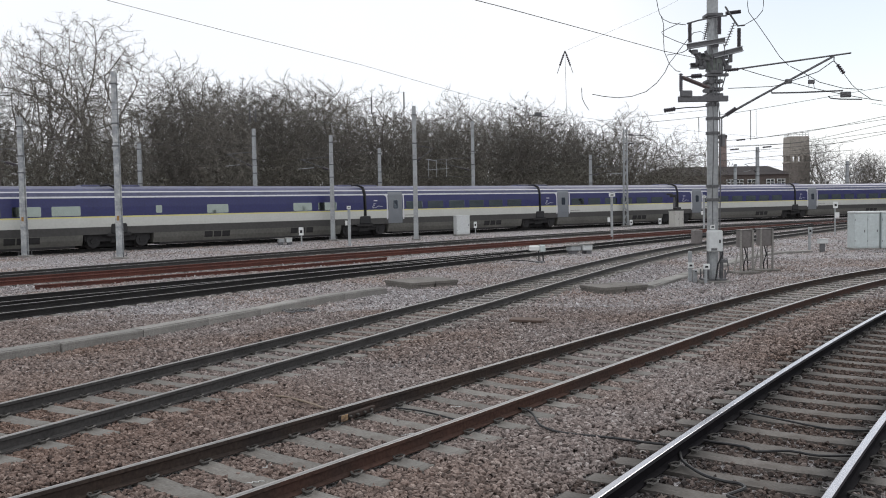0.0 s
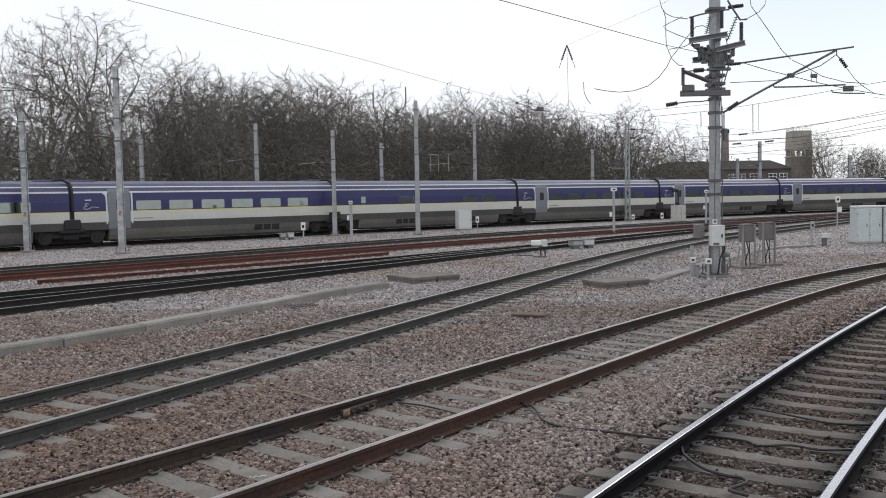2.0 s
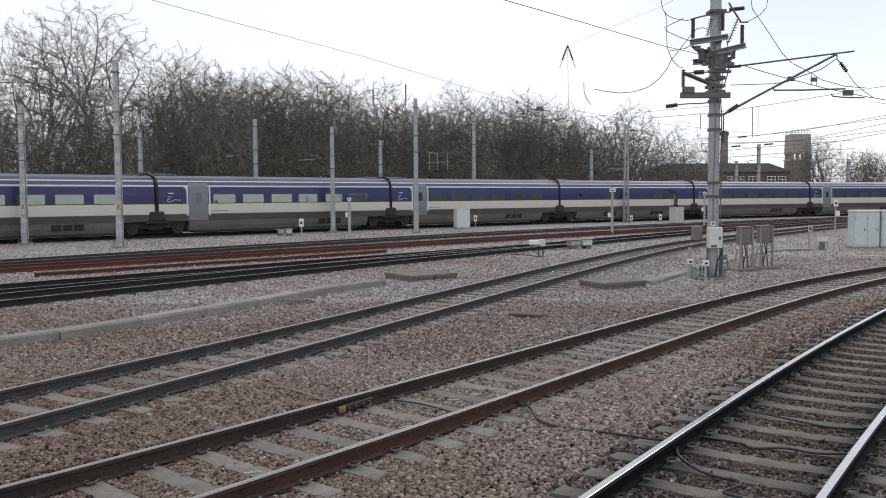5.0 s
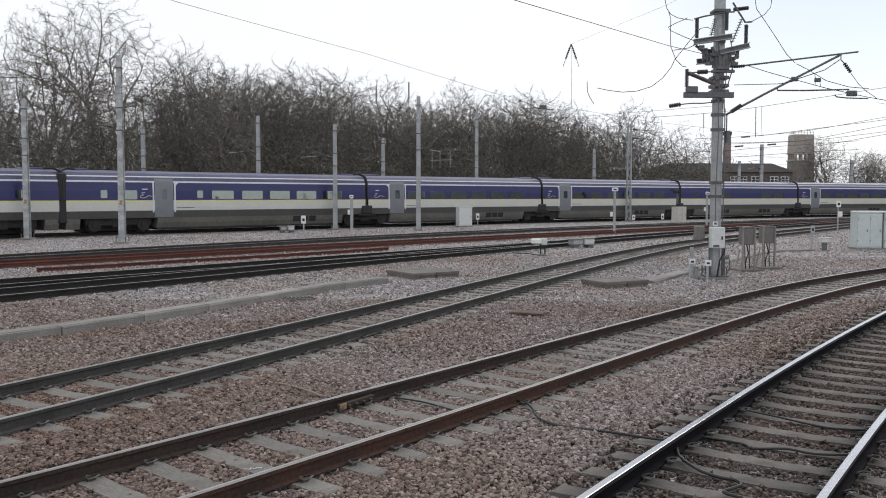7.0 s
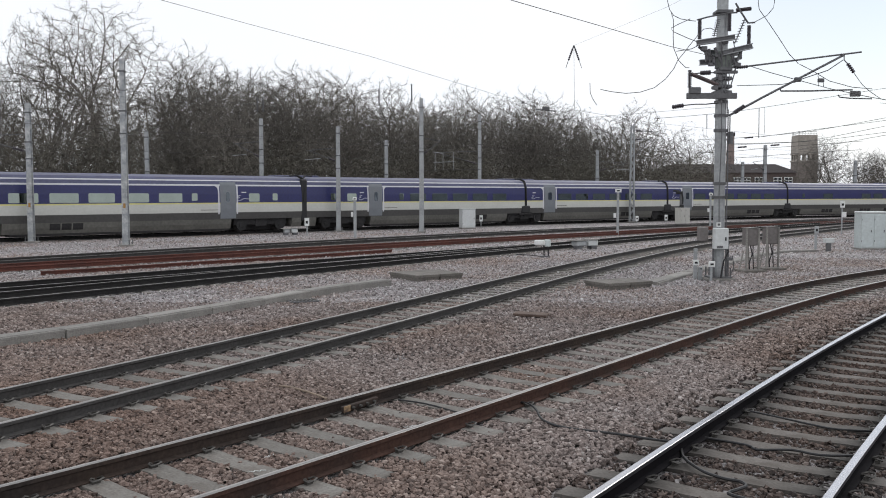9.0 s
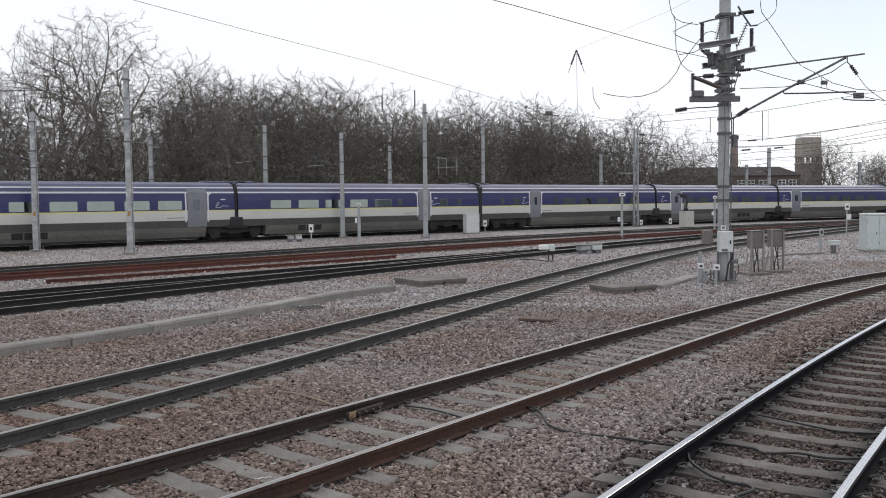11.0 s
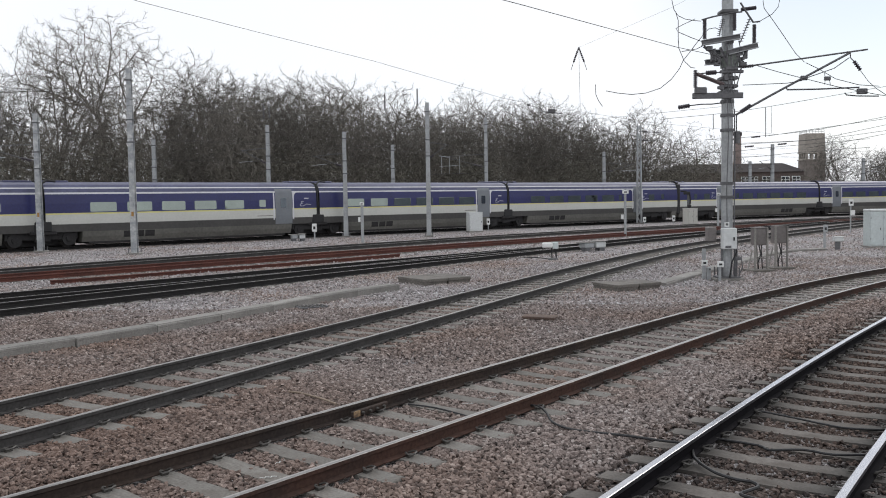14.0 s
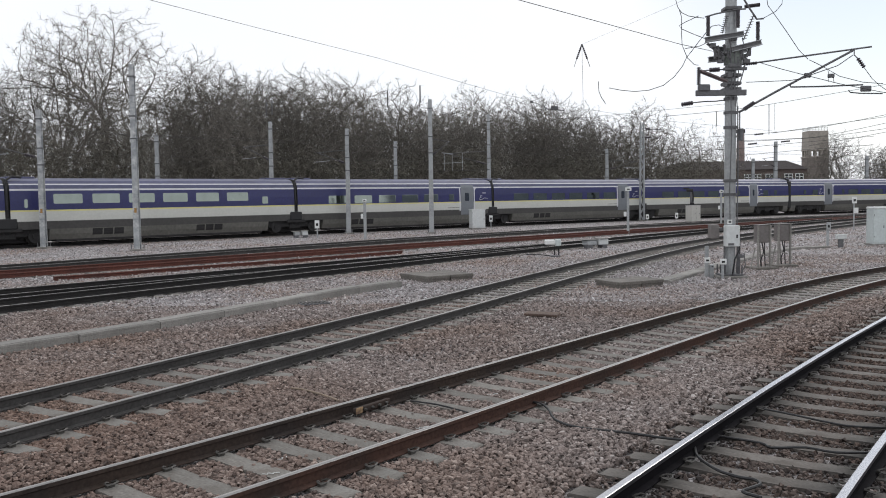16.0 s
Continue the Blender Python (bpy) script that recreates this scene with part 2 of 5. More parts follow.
T_WHITE = mat("train_white", (0.62, 0.62, 0.65), 0.4, spread=0.06, fine=8)
T_EMBLEM = mat("train_emblem_pale", (0.4, 0.41, 0.48), 0.4, spread=0.06, fine=8)
T_YELLOW = mat("train_yellow", (0.64, 0.6, 0.24), 0.4, spread=0.08)
T_GREY = mat("train_skirt_grey", (0.125, 0.122, 0.11), 0.6, spread=0.2, fine=6, coarse=0.5)
T_BAND = mat("train_dark_grey_band", (0.062, 0.06, 0.058), 0.5, spread=0.15, fine=6, coarse=0.5)
T_DOOR = mat("train_door_grey", (0.175, 0.19, 0.21), 0.4, spread=0.07, fine=8)
T_UNDER = mat("train_underframe", (0.022, 0.021, 0.022), 0.8, spread=0.3, fine=10)
T_GLASS = mat("coated_window_glass", (0.23, 0.26, 0.24), 0.06, 1.0, spread=0.06, fine=1.5, coarse=0.4)
T_DARKGLASS = mat("dark_window_glass", (0.10, 0.115, 0.13), 0.1, 0.8, spread=0.06, fine=1.5)
BARK = mat("bare_twigs", (0.16, 0.146, 0.129), 0.9, spread=0.25, fine=3, island=-0.2)
BARK_TRUNK = mat("tree_bark", (0.12, 0.105, 0.09), 0.95, spread=0.35, fine=8, coarse=1, second=(0.07, 0.075, 0.045))
BRICK = mat("brown_brick", (0.12, 0.094, 0.086), 0.9, spread=0.25, fine=6, coarse=0.4)
SLATE = mat("dark_slate", (0.06, 0.053, 0.054), 0.9, spread=0.2, fine=5, spec=0.15)
TOWER = mat("stained_concrete", (0.34, 0.31, 0.275), 0.9, spread=0.2, fine=3, coarse=0.4)


# ---- making meshes ----
def part(name, bm, material, parent, label=""):
    me = bpy.data.meshes.new(name)
    bm.to_mesh(me)
    bm.free()
    me.shade_flat()
    for m in material if isinstance(material, (list, tuple)) else (material,):
        me.materials.append(m)
    ob = new(name, me)
    ob.parent = parent
    return tagged(ob, label)


def thing(name, label, category, m=None, group="", kind=""):
    ob = new(name)
    ob.empty_display_size = 0.2
    ob.matrix_basis = m or Matrix()
    return tagged(ob, label, category, group, kind)


def solo(name, bm, material, label, category, group="", kind="", m=None):
    ob = part(name, bm, material, None)
    ob.matrix_basis = m or Matrix()
    return tagged(ob, label, category, group, kind)


def box(x0, x1, y0, y1, z0, z1, bevel=0.0, bm=None):
    bm = bm or bmesh.new()
    made = bmesh.ops.create_cube(bm, size=1)["verts"]
    for v in made:
        v.co = Vector(((x0 + x1) / 2 + v.co.x * (x1 - x0), (y0 + y1) / 2 + v.co.y * (y1 - y0), (z0 + z1) / 2 + v.co.z * (z1 - z0)))
    if bevel:
        edges = list({e for v in made for e in v.link_edges})
        bmesh.ops.bevel(bm, geom=edges, offset=bevel, segments=1, affect="EDGES")
    return bm


def tube(pts, r, seg=6, bm=None, r_end=None, caps=True):
    """A round bar along the points."""
    bm = bm or bmesh.new()
    pts = [Vector(p) for p in pts]
    rings = []
    for i, p in enumerate(pts):
        d = (pts[min(i + 1, len(pts) - 1)] - pts[max(i - 1, 0)]).normalized()
        side = d.cross(Vector((0, 0, 1)))
        if side.length < 0.05:
            side = d.cross(Vector((1, 0, 0)))
        side.normalize()
        up = side.cross(d)
        k = r if r_end is None else r + (r_end - r) * i / (len(pts) - 1)
        rings.append([bm.verts.new(p + (side * math.cos(2 * math.pi * j / seg) + up * math.sin(2 * math.pi * j / seg)) * k) for j in range(seg)])
    for a, b in zip(rings, rings[1:]):
        for j in range(seg):
            bm.faces.new((a[j], a[(j + 1) % seg], b[(j + 1) % seg], b[j]))
    if caps:
        bm.faces.new(rings[0][::-1])
        bm.faces.new(rings[-1])
    return bm


def ribbed(p, q, r, ribs=7, bm=None):
    """An insulator: a core with sheds along it."""
    bm = bm or bmesh.new()
    p, q = Vector(p), Vector(q)
    tube([p, q], r * 0.5, 8, bm)
    for i in range(ribs):
        c = p.lerp(q, (i + 0.5) / ribs)
        w = (q - p) / ribs * 0.28
        tube([c - w, c + w], r, 8, bm)
    return bm


def smooth(pts, n=4):
    """A rounded line through the places."""
    p = [Vector(q) for q in pts]
    p = [p[0] * 2 - p[1]] + p + [p[-1] * 2 - p[-2]]
    out = []
    for a, b, c, d in zip(p, p[1:], p[2:], p[3:]):
        for i in range(n):
            t = i / n
            out.append(0.5 * (2 * b + (c - a) * t + (2 * a - 5 * b + 4 * c - d) * t * t + (3 * b - a - 3 * c + d) * t ** 3))
    return out + [p[-2]]


# ---- the plan: tracks are curves v(u) in axes turned by 42 degrees ----
AX_U = Vector((math.cos(radians(42)), math.sin(radians(42))))
AX_V = Vector((-math.sin(radians(42)), math.cos(radians(42))))
GAUGE = 1.505
WIDER = 0.075  # the platform track is laid a little wide on its curve


def v_of(c, u, lo, hi, start=None):
    """The curve's v at u, straight on past both ends."""
    w = min(max(u, lo), hi)
    v = sum(k * w ** (len(c) - 1 - i) for i, k in enumerate(c))
    d = sum(k * (len(c) - 1 - i) * w ** (len(c) - 2 - i) for i, k in enumerate(c[:-1]))
    if start is not None and u < w:
        d = start
    return v + d * (u - w)


def centre_line(c, lo, hi, u0, u1, side, step=0.5, start=None):
    """Plan points along a track, each moved sideways by side metres to the left of the way."""
    out = []
    n = max(2, int((u1 - u0) / step))
    for i in range(n + 1):
        u = u0 + (u1 - u0) * i / n
        d = v_of(c, u + 0.05, lo, hi, start) - v_of(c, u - 0.05, lo, hi, start)
        nrm = Vector((-d, 0.1)).normalized()
        q = Vector((u, v_of(c, u, lo, hi, start))) + nrm * side
        out.append(AX_U * q.x + AX_V * q.y)
    return out


def frames_along(line, every, start=0.0):
    """Places and headings at even steps along a plan line."""
    out, want, done = [], start, 0.0
    for a, b in zip(line, line[1:]):
        n = (b - a).length
        while want <= done + n:
            p = a.lerp(b, (want - done) / n)
            out.append((p, math.atan2(b.y - a.y, b.x - a.x)))
            want += every
        done += n
    return out


def offset_line(line, d):
    out = []
    for i, p in enumerate(line):
        t = (line[min(i + 1, len(line) - 1)] - line[max(i - 1, 0)]).normalized()
        out.append(p + Vector((-t.y, t.x)) * d)
    return out


RAIL = [(-0.036, -0.003), (-0.03, 0.0), (0.002, 0.0), (0.03, 0.0), (0.036, -0.003), (0.036, -0.038), (0.009, -0.052), (0.009, -0.135), (0.07, -0.15), (0.07, -0.16),
        (-0.07, -0.16), (-0.07, -0.15), (-0.009, -0.135), (-0.009, -0.052), (-0.036, -0.038)]


def rail_mesh(line, top=0.0, band=(2, 3), scuffed=()):
    """A rolled rail swept along a line; the running surface takes the second material."""
    bm = bmesh.new()
    rings = []
    for i, p in enumerate(line):
        t = (line[min(i + 1, len(line) - 1)] - line[max(i - 1, 0)]).normalized()
        nrm = Vector((-t.y, t.x))
        rings.append([bm.verts.new((p.x + nrm.x * y, p.y + nrm.y * y, top + z)) for y, z in RAIL])
    k = len(RAIL)
    for a, b in zip(rings, rings[1:]):
        for j in range(k):
            f = bm.faces.new((a[j], b[j], b[(j + 1) % k], a[(j + 1) % k]))
            f.material_index = 1 if j in band else 2 if j in (0, 1, 2, 3) or j in scuffed else 0
    bm.faces.new(rings[0][::-1])
    bm.faces.new(rings[-1])
    bmesh.ops.recalc_face_normals(bm, faces=bm.faces)
    return bm


TRACKS = {
    "platform": dict(c=(-0.0026087, 0.27823, 2.9086), lo=5, hi=30, u0=-8, u1=46, side=-0.7525, web=WEB_BLACK, head=HEAD, label="railway track with polished rails on concrete sleepers"),
    "brown": dict(c=(-0.00016476, 0.0048565, 0.141046, 7.49107), lo=2, hi=31, u0=-9, u1=60, side=-0.7525, web=WEB, head=HEAD_USED, label="railway track with brown rails on concrete sleepers"),
    "dark": dict(c=(-9.0537e-5, 0.0043153, 0.34314, 10.66024), lo=2, hi=46, start=0.2, u0=-9, u1=75, side=-0.7525, web=WEB_GREY, head=HEAD_USED, label="railway track with dark rails on concrete sleepers"),
    "turnout": dict(c=(-0.0010762, 0.2523973, 22.20616), lo=6, hi=150, u0=-12, u1=130, side=-0.7525, web=WEB_DARK, head=HEAD_USED, label="black-railed track through a turnout"),
    "rusty": dict(c=(-0.00075333, 0.1085435, 32.74665), lo=9, hi=150, u0=-15, u1=150, side=-0.7525, web=RUST, head=RUST, label="disused track with rust-red rails"),
    "far": dict(c=(-0.00218939, 0.25154, 34.5065), lo=10, hi=75, u0=-15, u1=150, side=-0.7525, web=WEB_GREY, head=HEAD_DULL, label="dark railway track beside the rusty one"),
    "train": dict(c=(-4.90397e-6, -0.00081004, 0.06946336, 51.434873), lo=-40, hi=190, u0=-70, u1=230, side=1.3, web=WEB_DARK, head=HEAD_DULL, label="dark railway track under the train"),
}
LINES = {k: centre_line(d["c"], d["lo"], d["hi"], d["u0"], d["u1"], d["side"], 0.5 if d["u1"] < 100 else 1.0, d.get("start")) for k, d in TRACKS.items()}

# ---- ground ----
bm = bmesh.new()
vs = [bm.verts.new(p) for p in ((-1800, -1800, -0.2), (1800, -1800, -0.2), (1800, 1800, -0.2), (-1800, 1800, -0.2))]
bm.faces.new(vs)
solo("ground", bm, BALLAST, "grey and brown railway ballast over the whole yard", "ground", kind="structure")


# ---- tracks ----
def sleeper_mesh(material):
    """A concrete sleeper: sloped ends, a lower waist between the rail seats."""
    bm = bmesh.new()
    xs = [(-1.25, -0.178), (-1.235, -0.168), (-0.55, -0.161), (-0.3, -0.172), (0.3, -0.172), (0.55, -0.161), (1.235, -0.168), (1.25, -0.178)]
    rows = [[bm.verts.new((x, w * s, z)) for s, z in ((-1, -0.3), (-0.88, zt), (0.88, zt), (1, -0.3))] for (x, zt) in xs for w in (0.135,)]
    for a, b in zip(rows, rows[1:]):
        for j in range(3):
            bm.faces.new((a[j], a[j + 1], b[j + 1], b[j]))
    bm.faces.new(rows[0])
    bm.faces.new(rows[-1][::-1])
    bmesh.ops.recalc_face_normals(bm, faces=bm.faces)
    me = bpy.data.meshes.new("sleeper")
    bm.to_mesh(me)
    bm.free()
    me.shade_flat()
    me.materials.append(material)
    return me


def clips_mesh(wider=0.0):
    """Spring clips at both rails of one sleeper, in one piece."""
    bm = bmesh.new()
    for x in (-0.7525 - wider, 0.7525):
        for s in (-1, 1):
            # a coiled spring clip: in under the shoulder, out, over and down onto the rail's foot
            pts = [(x + s * 0.05, -0.045, -0.138), (x + s * 0.1, -0.065, -0.118), (x + s * 0.155, -0.05, -0.112), (x + s * 0.17, 0.0, -0.12),
                   (x + s * 0.15, 0.045, -0.13), (x + s * 0.1, 0.05, -0.118), (x + s * 0.065, 0.02, -0.122), (x + s * 0.06, -0.01, -0.138)]
            tube(pts, 0.0105, 4, bm)
            box(x + s * 0.085, x + s * 0.125, -0.035, 0.04, -0.165, -0.135, 0, bm)
    me = bpy.data.meshes.new("rail_clips")
    bm.to_mesh(me)
    bm.free()
    me.shade_flat()
    me.materials.append(CLIP)
    return me


SLEEPER_ME, CLIPS_ME = sleeper_mesh(SLEEPER), clips_mesh()
SLEEPER_DARK_ME = sleeper_mesh(SLEEPER_DARK)
CLIPS_WIDE_ME = clips_mesh(WIDER)
TRACK_THINGS = {}
HEAD_SIDE = mat("scuffed_rail_steel", (0.15, 0.15, 0.17), 0.4, 1.0, spread=0.2, fine=30)
SPACING = 0.6
FIRST = {"platform": 0.55, "brown": 0.53, "dark": 0.5}


def build_track(key):
    d, line = TRACKS[key], LINES[key]
    t = thing("railway_track", d["label"], "railway track", kind="structure")
    TRACK_THINGS[key] = t
    for s in (-1, 1):
        near = key == "platform"
        part("rail", rail_mesh(offset_line(line, s * GAUGE / 2 - (WIDER if near and s < 0 else 0)), 0.0, (0, 1, 2, 3) if near else (2, 3), (14,) if near else ()),
             [WEB_RED if key == "brown" and s < 0 else d["web"], d["head"], HEAD_SIDE if key == "platform" else HEAD_DULL if d["web"] is not RUST else RUST], t)
    n, far = 0, []
    for p, a in frames_along(line, SPACING, FIRST.get(key, 0.2)):
        if key in ("platform", "brown", "dark") and p.y > -14 and n < 170:
            m = pose(p.x, p.y, 0, 0, 0, math.degrees(a) + 90 + random.uniform(-0.8, 0.8))
            for name, me in (("sleeper", SLEEPER_DARK_ME if key == "platform" else SLEEPER_ME), ("rail_clips", CLIPS_WIDE_ME if near else CLIPS_ME)):
                if name == "rail_clips" and p.length > 26:
                    continue
                ob = new(name, me)
                ob.parent = t
                ob.matrix_basis = m
            n += 1
        elif p.y > -14 and p.y < 110:
            far.append((p, a))
    if far:
        bm = bmesh.new()
        for p, a in far:
            m = pose(p.x, p.y, 0, 0, 0, math.degrees(a) + 90)
            v = [bm.verts.new(m @ Vector(c)) for c in ((-1.25, -0.11, -0.172), (1.25, -0.11, -0.172), (1.25, 0.11, -0.172), (-1.25, 0.11, -0.172),
                                                       (-1.25, -0.13, -0.25), (1.25, -0.13, -0.25), (1.25, 0.13, -0.25), (-1.25, 0.13, -0.25))]
            for q in ((0, 1, 2, 3), (0, 4, 5, 1), (1, 5, 6, 2), (2, 6, 7, 3), (3, 7, 4, 0)):
                bm.faces.new([v[i] for i in q])
        tagged(part("sleepers", bm, SLEEPER, t), kind="stuff")


for key in TRACKS:
    build_track(key)

# the diverging rails of the turnout close in on the black-railed track towards its switch
def diverging():
    line, out = LINES["turnout"], []
    for i, p in enumerate(line):
        t = (line[min(i + 1, len(line) - 1)] - line[max(i - 1, 0)]).normalized()
        along = max(0.0, 46.0 - p.y)
        if p.y > 46.0:
            break
        out.append(p + Vector((-t.y, t.x)) * 2.55 * (along / 24.5) ** 1.15)
    return out


for i, (x, y, turn) in enumerate(((-1.78, 8.04, 20), (-1.76, 8.5, 60), (0.43, 11.21, 30), (0.14, 10.89, 10), (-0.42, 9.62, 35), (1.2, 12.3, 15))):
    pts = [(-0.07, -0.012), (-0.03, 0.02), (-0.015, -0.018), (0.025, 0.022), (0.04, -0.01), (0.085, 0.012)]
    bm = tube(smooth([(a, b * (1 if i % 2 else -1), 0) for a, b in pts], 2), 0.0045, 4)
    bm.transform(pose(x, y, -0.162, 0, 0, turn))
    part("chalk_mark", bm, CHALK, TRACK_THINGS["brown"])


branch = thing("railway_track", "diverging track of the turnout with black rails", "railway track", kind="structure")
for s in (-1, 1):
    part("rail", rail_mesh(offset_line(diverging(), s * GAUGE / 2 + 0.01), -0.004), [WEB_DARK, HEAD_USED, HEAD_DULL], branch)


# ---- loose ballast stones ----
def ballast_stones(name, label, y0, y1, count, size, seed, material=STONE):
    dark_stones = material in (STONE_DARK, STONE_BLACK)
    rng = np.random.default_rng(seed)
    # plan places, denser towards the camera side of the stretch
    y = y0 + (y1 - y0) * rng.random(count) ** 1.0
    half = 0.56 * y + 0.8
    x = (rng.random(count) * 2 - 1) * half
    keep = rng.random(count) < half / (0.56 * y1 + 0.8)
    x, y = x[keep], y[keep]
    z = np.full(len(x), -0.207) + rng.random(len(x)) * 0.04
    in_track = np.zeros(len(x), bool)
    ok = np.ones(len(x), bool)
    for key in ("platform", "brown", "dark", "turnout"):
        line = np.array([(p.x, p.y) for p in LINES[key]])
        seg = np.diff(line, axis=0)
        length = np.linalg.norm(seg, axis=1)
        s0 = np.r_[0, np.cumsum(length)]
        pts = np.c_[x, y]
        best, arc = np.full(len(x), 99.0), np.zeros(len(x))
        u = pts @ np.array(AX_U)
        lu = line @ np.array(AX_U)
        i = np.clip(np.searchsorted(lu, u) - 1, 0, len(seg) - 1)
        rel = pts - line[i]
        along = (rel * seg[i]).sum(1) / length[i]
        across = (seg[i, 0] * rel[:, 1] - seg[i, 1] * rel[:, 0]) / length[i]
        arc = s0[i] + along
        near_rail = np.abs(np.abs(across) - GAUGE / 2) < 0.1
        ph = np.abs((arc - FIRST.get(key, 0.2) + SPACING / 2) % SPACING - SPACING / 2)
        on_sleeper = (np.abs(across) < 1.3) & (ph < 0.125) & (rng.random(len(x)) > 0.02)
        ok &= ~(near_rail | on_sleeper)
        if key == "platform":
            in_track = np.abs(across) + rng.normal(0, 0.2, len(x)) < 1.25
            by_rail = np.abs(np.abs(across) - 0.78) + rng.normal(0, 0.09, len(x)) < 0.26
        # between the rails the ballast lies a little lower, on the shoulder beyond the sleepers higher
        z -= np.where(np.abs(across) < 1.2, 0.004, 0)
        z += np.where((np.abs(across) > 1.2) & (np.abs(across) < 2.2), 0.02, 0)
    ok &= in_track & (by_rail == (material is STONE_BLACK)) if dark_stones else ~in_track
    x, y, z = x[ok], y[ok], z[ok]
    n = len(x)
    # an angular stone: a broad foot and a smaller top turned against it, four-cornered near by, three-cornered farther off
    m = 4 if y1 < 14 else 3
    ico = np.array([(math.cos((i + o) * 2 * math.pi / m) * w, math.sin((i + o) * 2 * math.pi / m) * w, h) for o, w, h in ((0, 1.05, -0.7), (0.5, 0.8, 0.55)) for i in range(m)])
    tri = [(i, (i + 1) % m, m + i) for i in range(m)] + [((i + 1) % m, m + (i + 1) % m, m + i) for i in range(m)] + [(m, m + i, m + i + 1) for i in range(1, m - 1)]
    tri = np.array(tri)
    k = len(ico)
    v = ico[None] * (1 + rng.uniform(-0.35, 0.3, (n, k, 3))) + rng.uniform(-0.15, 0.15, (n, k, 3))
    v *= (size * rng.uniform(0.65, 1.35, (n, 1, 1))) * np.stack([rng.uniform(0.8, 1.4, n), rng.uniform(0.75, 1.15, n), rng.uniform(0.6, 0.95, n)], 1)[:, None]
    q = rng.normal(size=(n, 4)) * np.array([1, 0.2, 0.2, 1])
    q /= np.linalg.norm(q, axis=1)[:, None]
    w, a, b, c = q.T
    rot = np.stack([np.stack([1 - 2 * (b * b + c * c), 2 * (a * b - w * c), 2 * (a * c + w * b)], 1),
                    np.stack([2 * (a * b + w * c), 1 - 2 * (a * a + c * c), 2 * (b * c - w * a)], 1),
                    np.stack([2 * (a * c - w * b), 2 * (b * c + w * a), 1 - 2 * (a * a + b * b)], 1)], 1)
    v = np.einsum("nij,nkj->nki", rot, v) + np.stack([x, y, z], 1)[:, None]
    f = (tri[None] + (np.arange(n) * k)[:, None, None]).reshape(-1)
    me = bpy.data.meshes.new(name)
    me.vertices.add(n * k)
    me.vertices.foreach_set("co", v.reshape(-1).astype(np.float32))
    m = n * len(tri)
    me.loops.add(m * 3)
    me.loops.foreach_set("vertex_index", f.astype(np.int32))
    me.polygons.add(m)
    me.polygons.foreach_set("loop_start", np.arange(0, m * 3, 3, dtype=np.int32))
    me.update()
    me.shade_flat()
    me.materials.append(material)
    tagged(new(name, me), label, "ballast", kind="stuff")


ballast_stones("ballast_stones", "loose broken ballast stones around the sleepers", 5.6, 13.5, 180000, 0.0255, 3)
ballast_stones("ballast_stones", "dark ballast stones between the polished rails", 5.6, 20.0, 230000, 0.027, 6, STONE_DARK)
ballast_stones("ballast_stones", "black ballast stones beside the polished rails", 5.6, 20.0, 230000, 0.027, 16, STONE_BLACK)
ballast_stones("ballast_stones", "loose broken ballast stones farther across the yard", 12.5, 21.0, 90000, 0.031, 4)
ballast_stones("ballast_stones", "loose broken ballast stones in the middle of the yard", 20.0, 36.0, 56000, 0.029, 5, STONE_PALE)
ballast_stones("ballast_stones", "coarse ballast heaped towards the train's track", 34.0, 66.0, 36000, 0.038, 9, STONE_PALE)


# ---- the train ----
SIDE = [(1.18, 0.24, 5), (1.30, 0.55, 5), (1.352, 0.86, 5), (1.39, 1.31, 2), (1.40, 1.50, 2), (1.40, 1.865, 4), (1.40, 1.95, 0), (1.395, 2.5, 0), (1.36, 3.04, 3),
        (1.345, 3.14, 1), (1.27, 3.36, 3), (1.235, 3.43, 1), (1.08, 3.6, 1), (0.75, 3.71, 1), (0.35, 3.76, 1), (0.0, 3.77, 1)]


def y_at(z):
    for (a, za, _), (b, zb, _) in zip(SIDE, SIDE[1:]):
        if za <= z <= zb:
            return a + (b - a) * (z - za) / (zb - za)
    return 1.4


def body_mesh(x0, x1, low=2, high=None):
    """The coach shell, its livery in bands along the section; low and high pick a stretch of the section."""
    bm = bmesh.new()
    section = SIDE[low:high]
    half = [(y, z) for y, z, _ in section]
    if high:
        half.append((0.0, half[-1][1]))
        section = section + [(0, 0, 5)]
    ring = half + [(-y, z) for y, z in half[-2::-1]]
    cols = [c for _, _, c in section[:-1]]
    cols = cols + cols[::-1]
    n = 8
    rings = [[bm.verts.new((x0 + (x1 - x0) * i / n, y, z)) for y, z in ring] for i in range(n + 1)]
    for a, b in zip(rings, rings[1:]):
        for j in range(len(ring) - 1):
            f = bm.faces.new((a[j], a[j + 1], b[j + 1], b[j]))
            f.material_index = cols[j]
        f = bm.faces.new((a[-1], a[0], b[0], b[-1]))
        f.material_index = 5
    for r in (rings[0], rings[-1]):
        bm.faces.new(r).material_index = 5
    bmesh.ops.recalc_face_normals(bm, faces=bm.faces)
    return bm


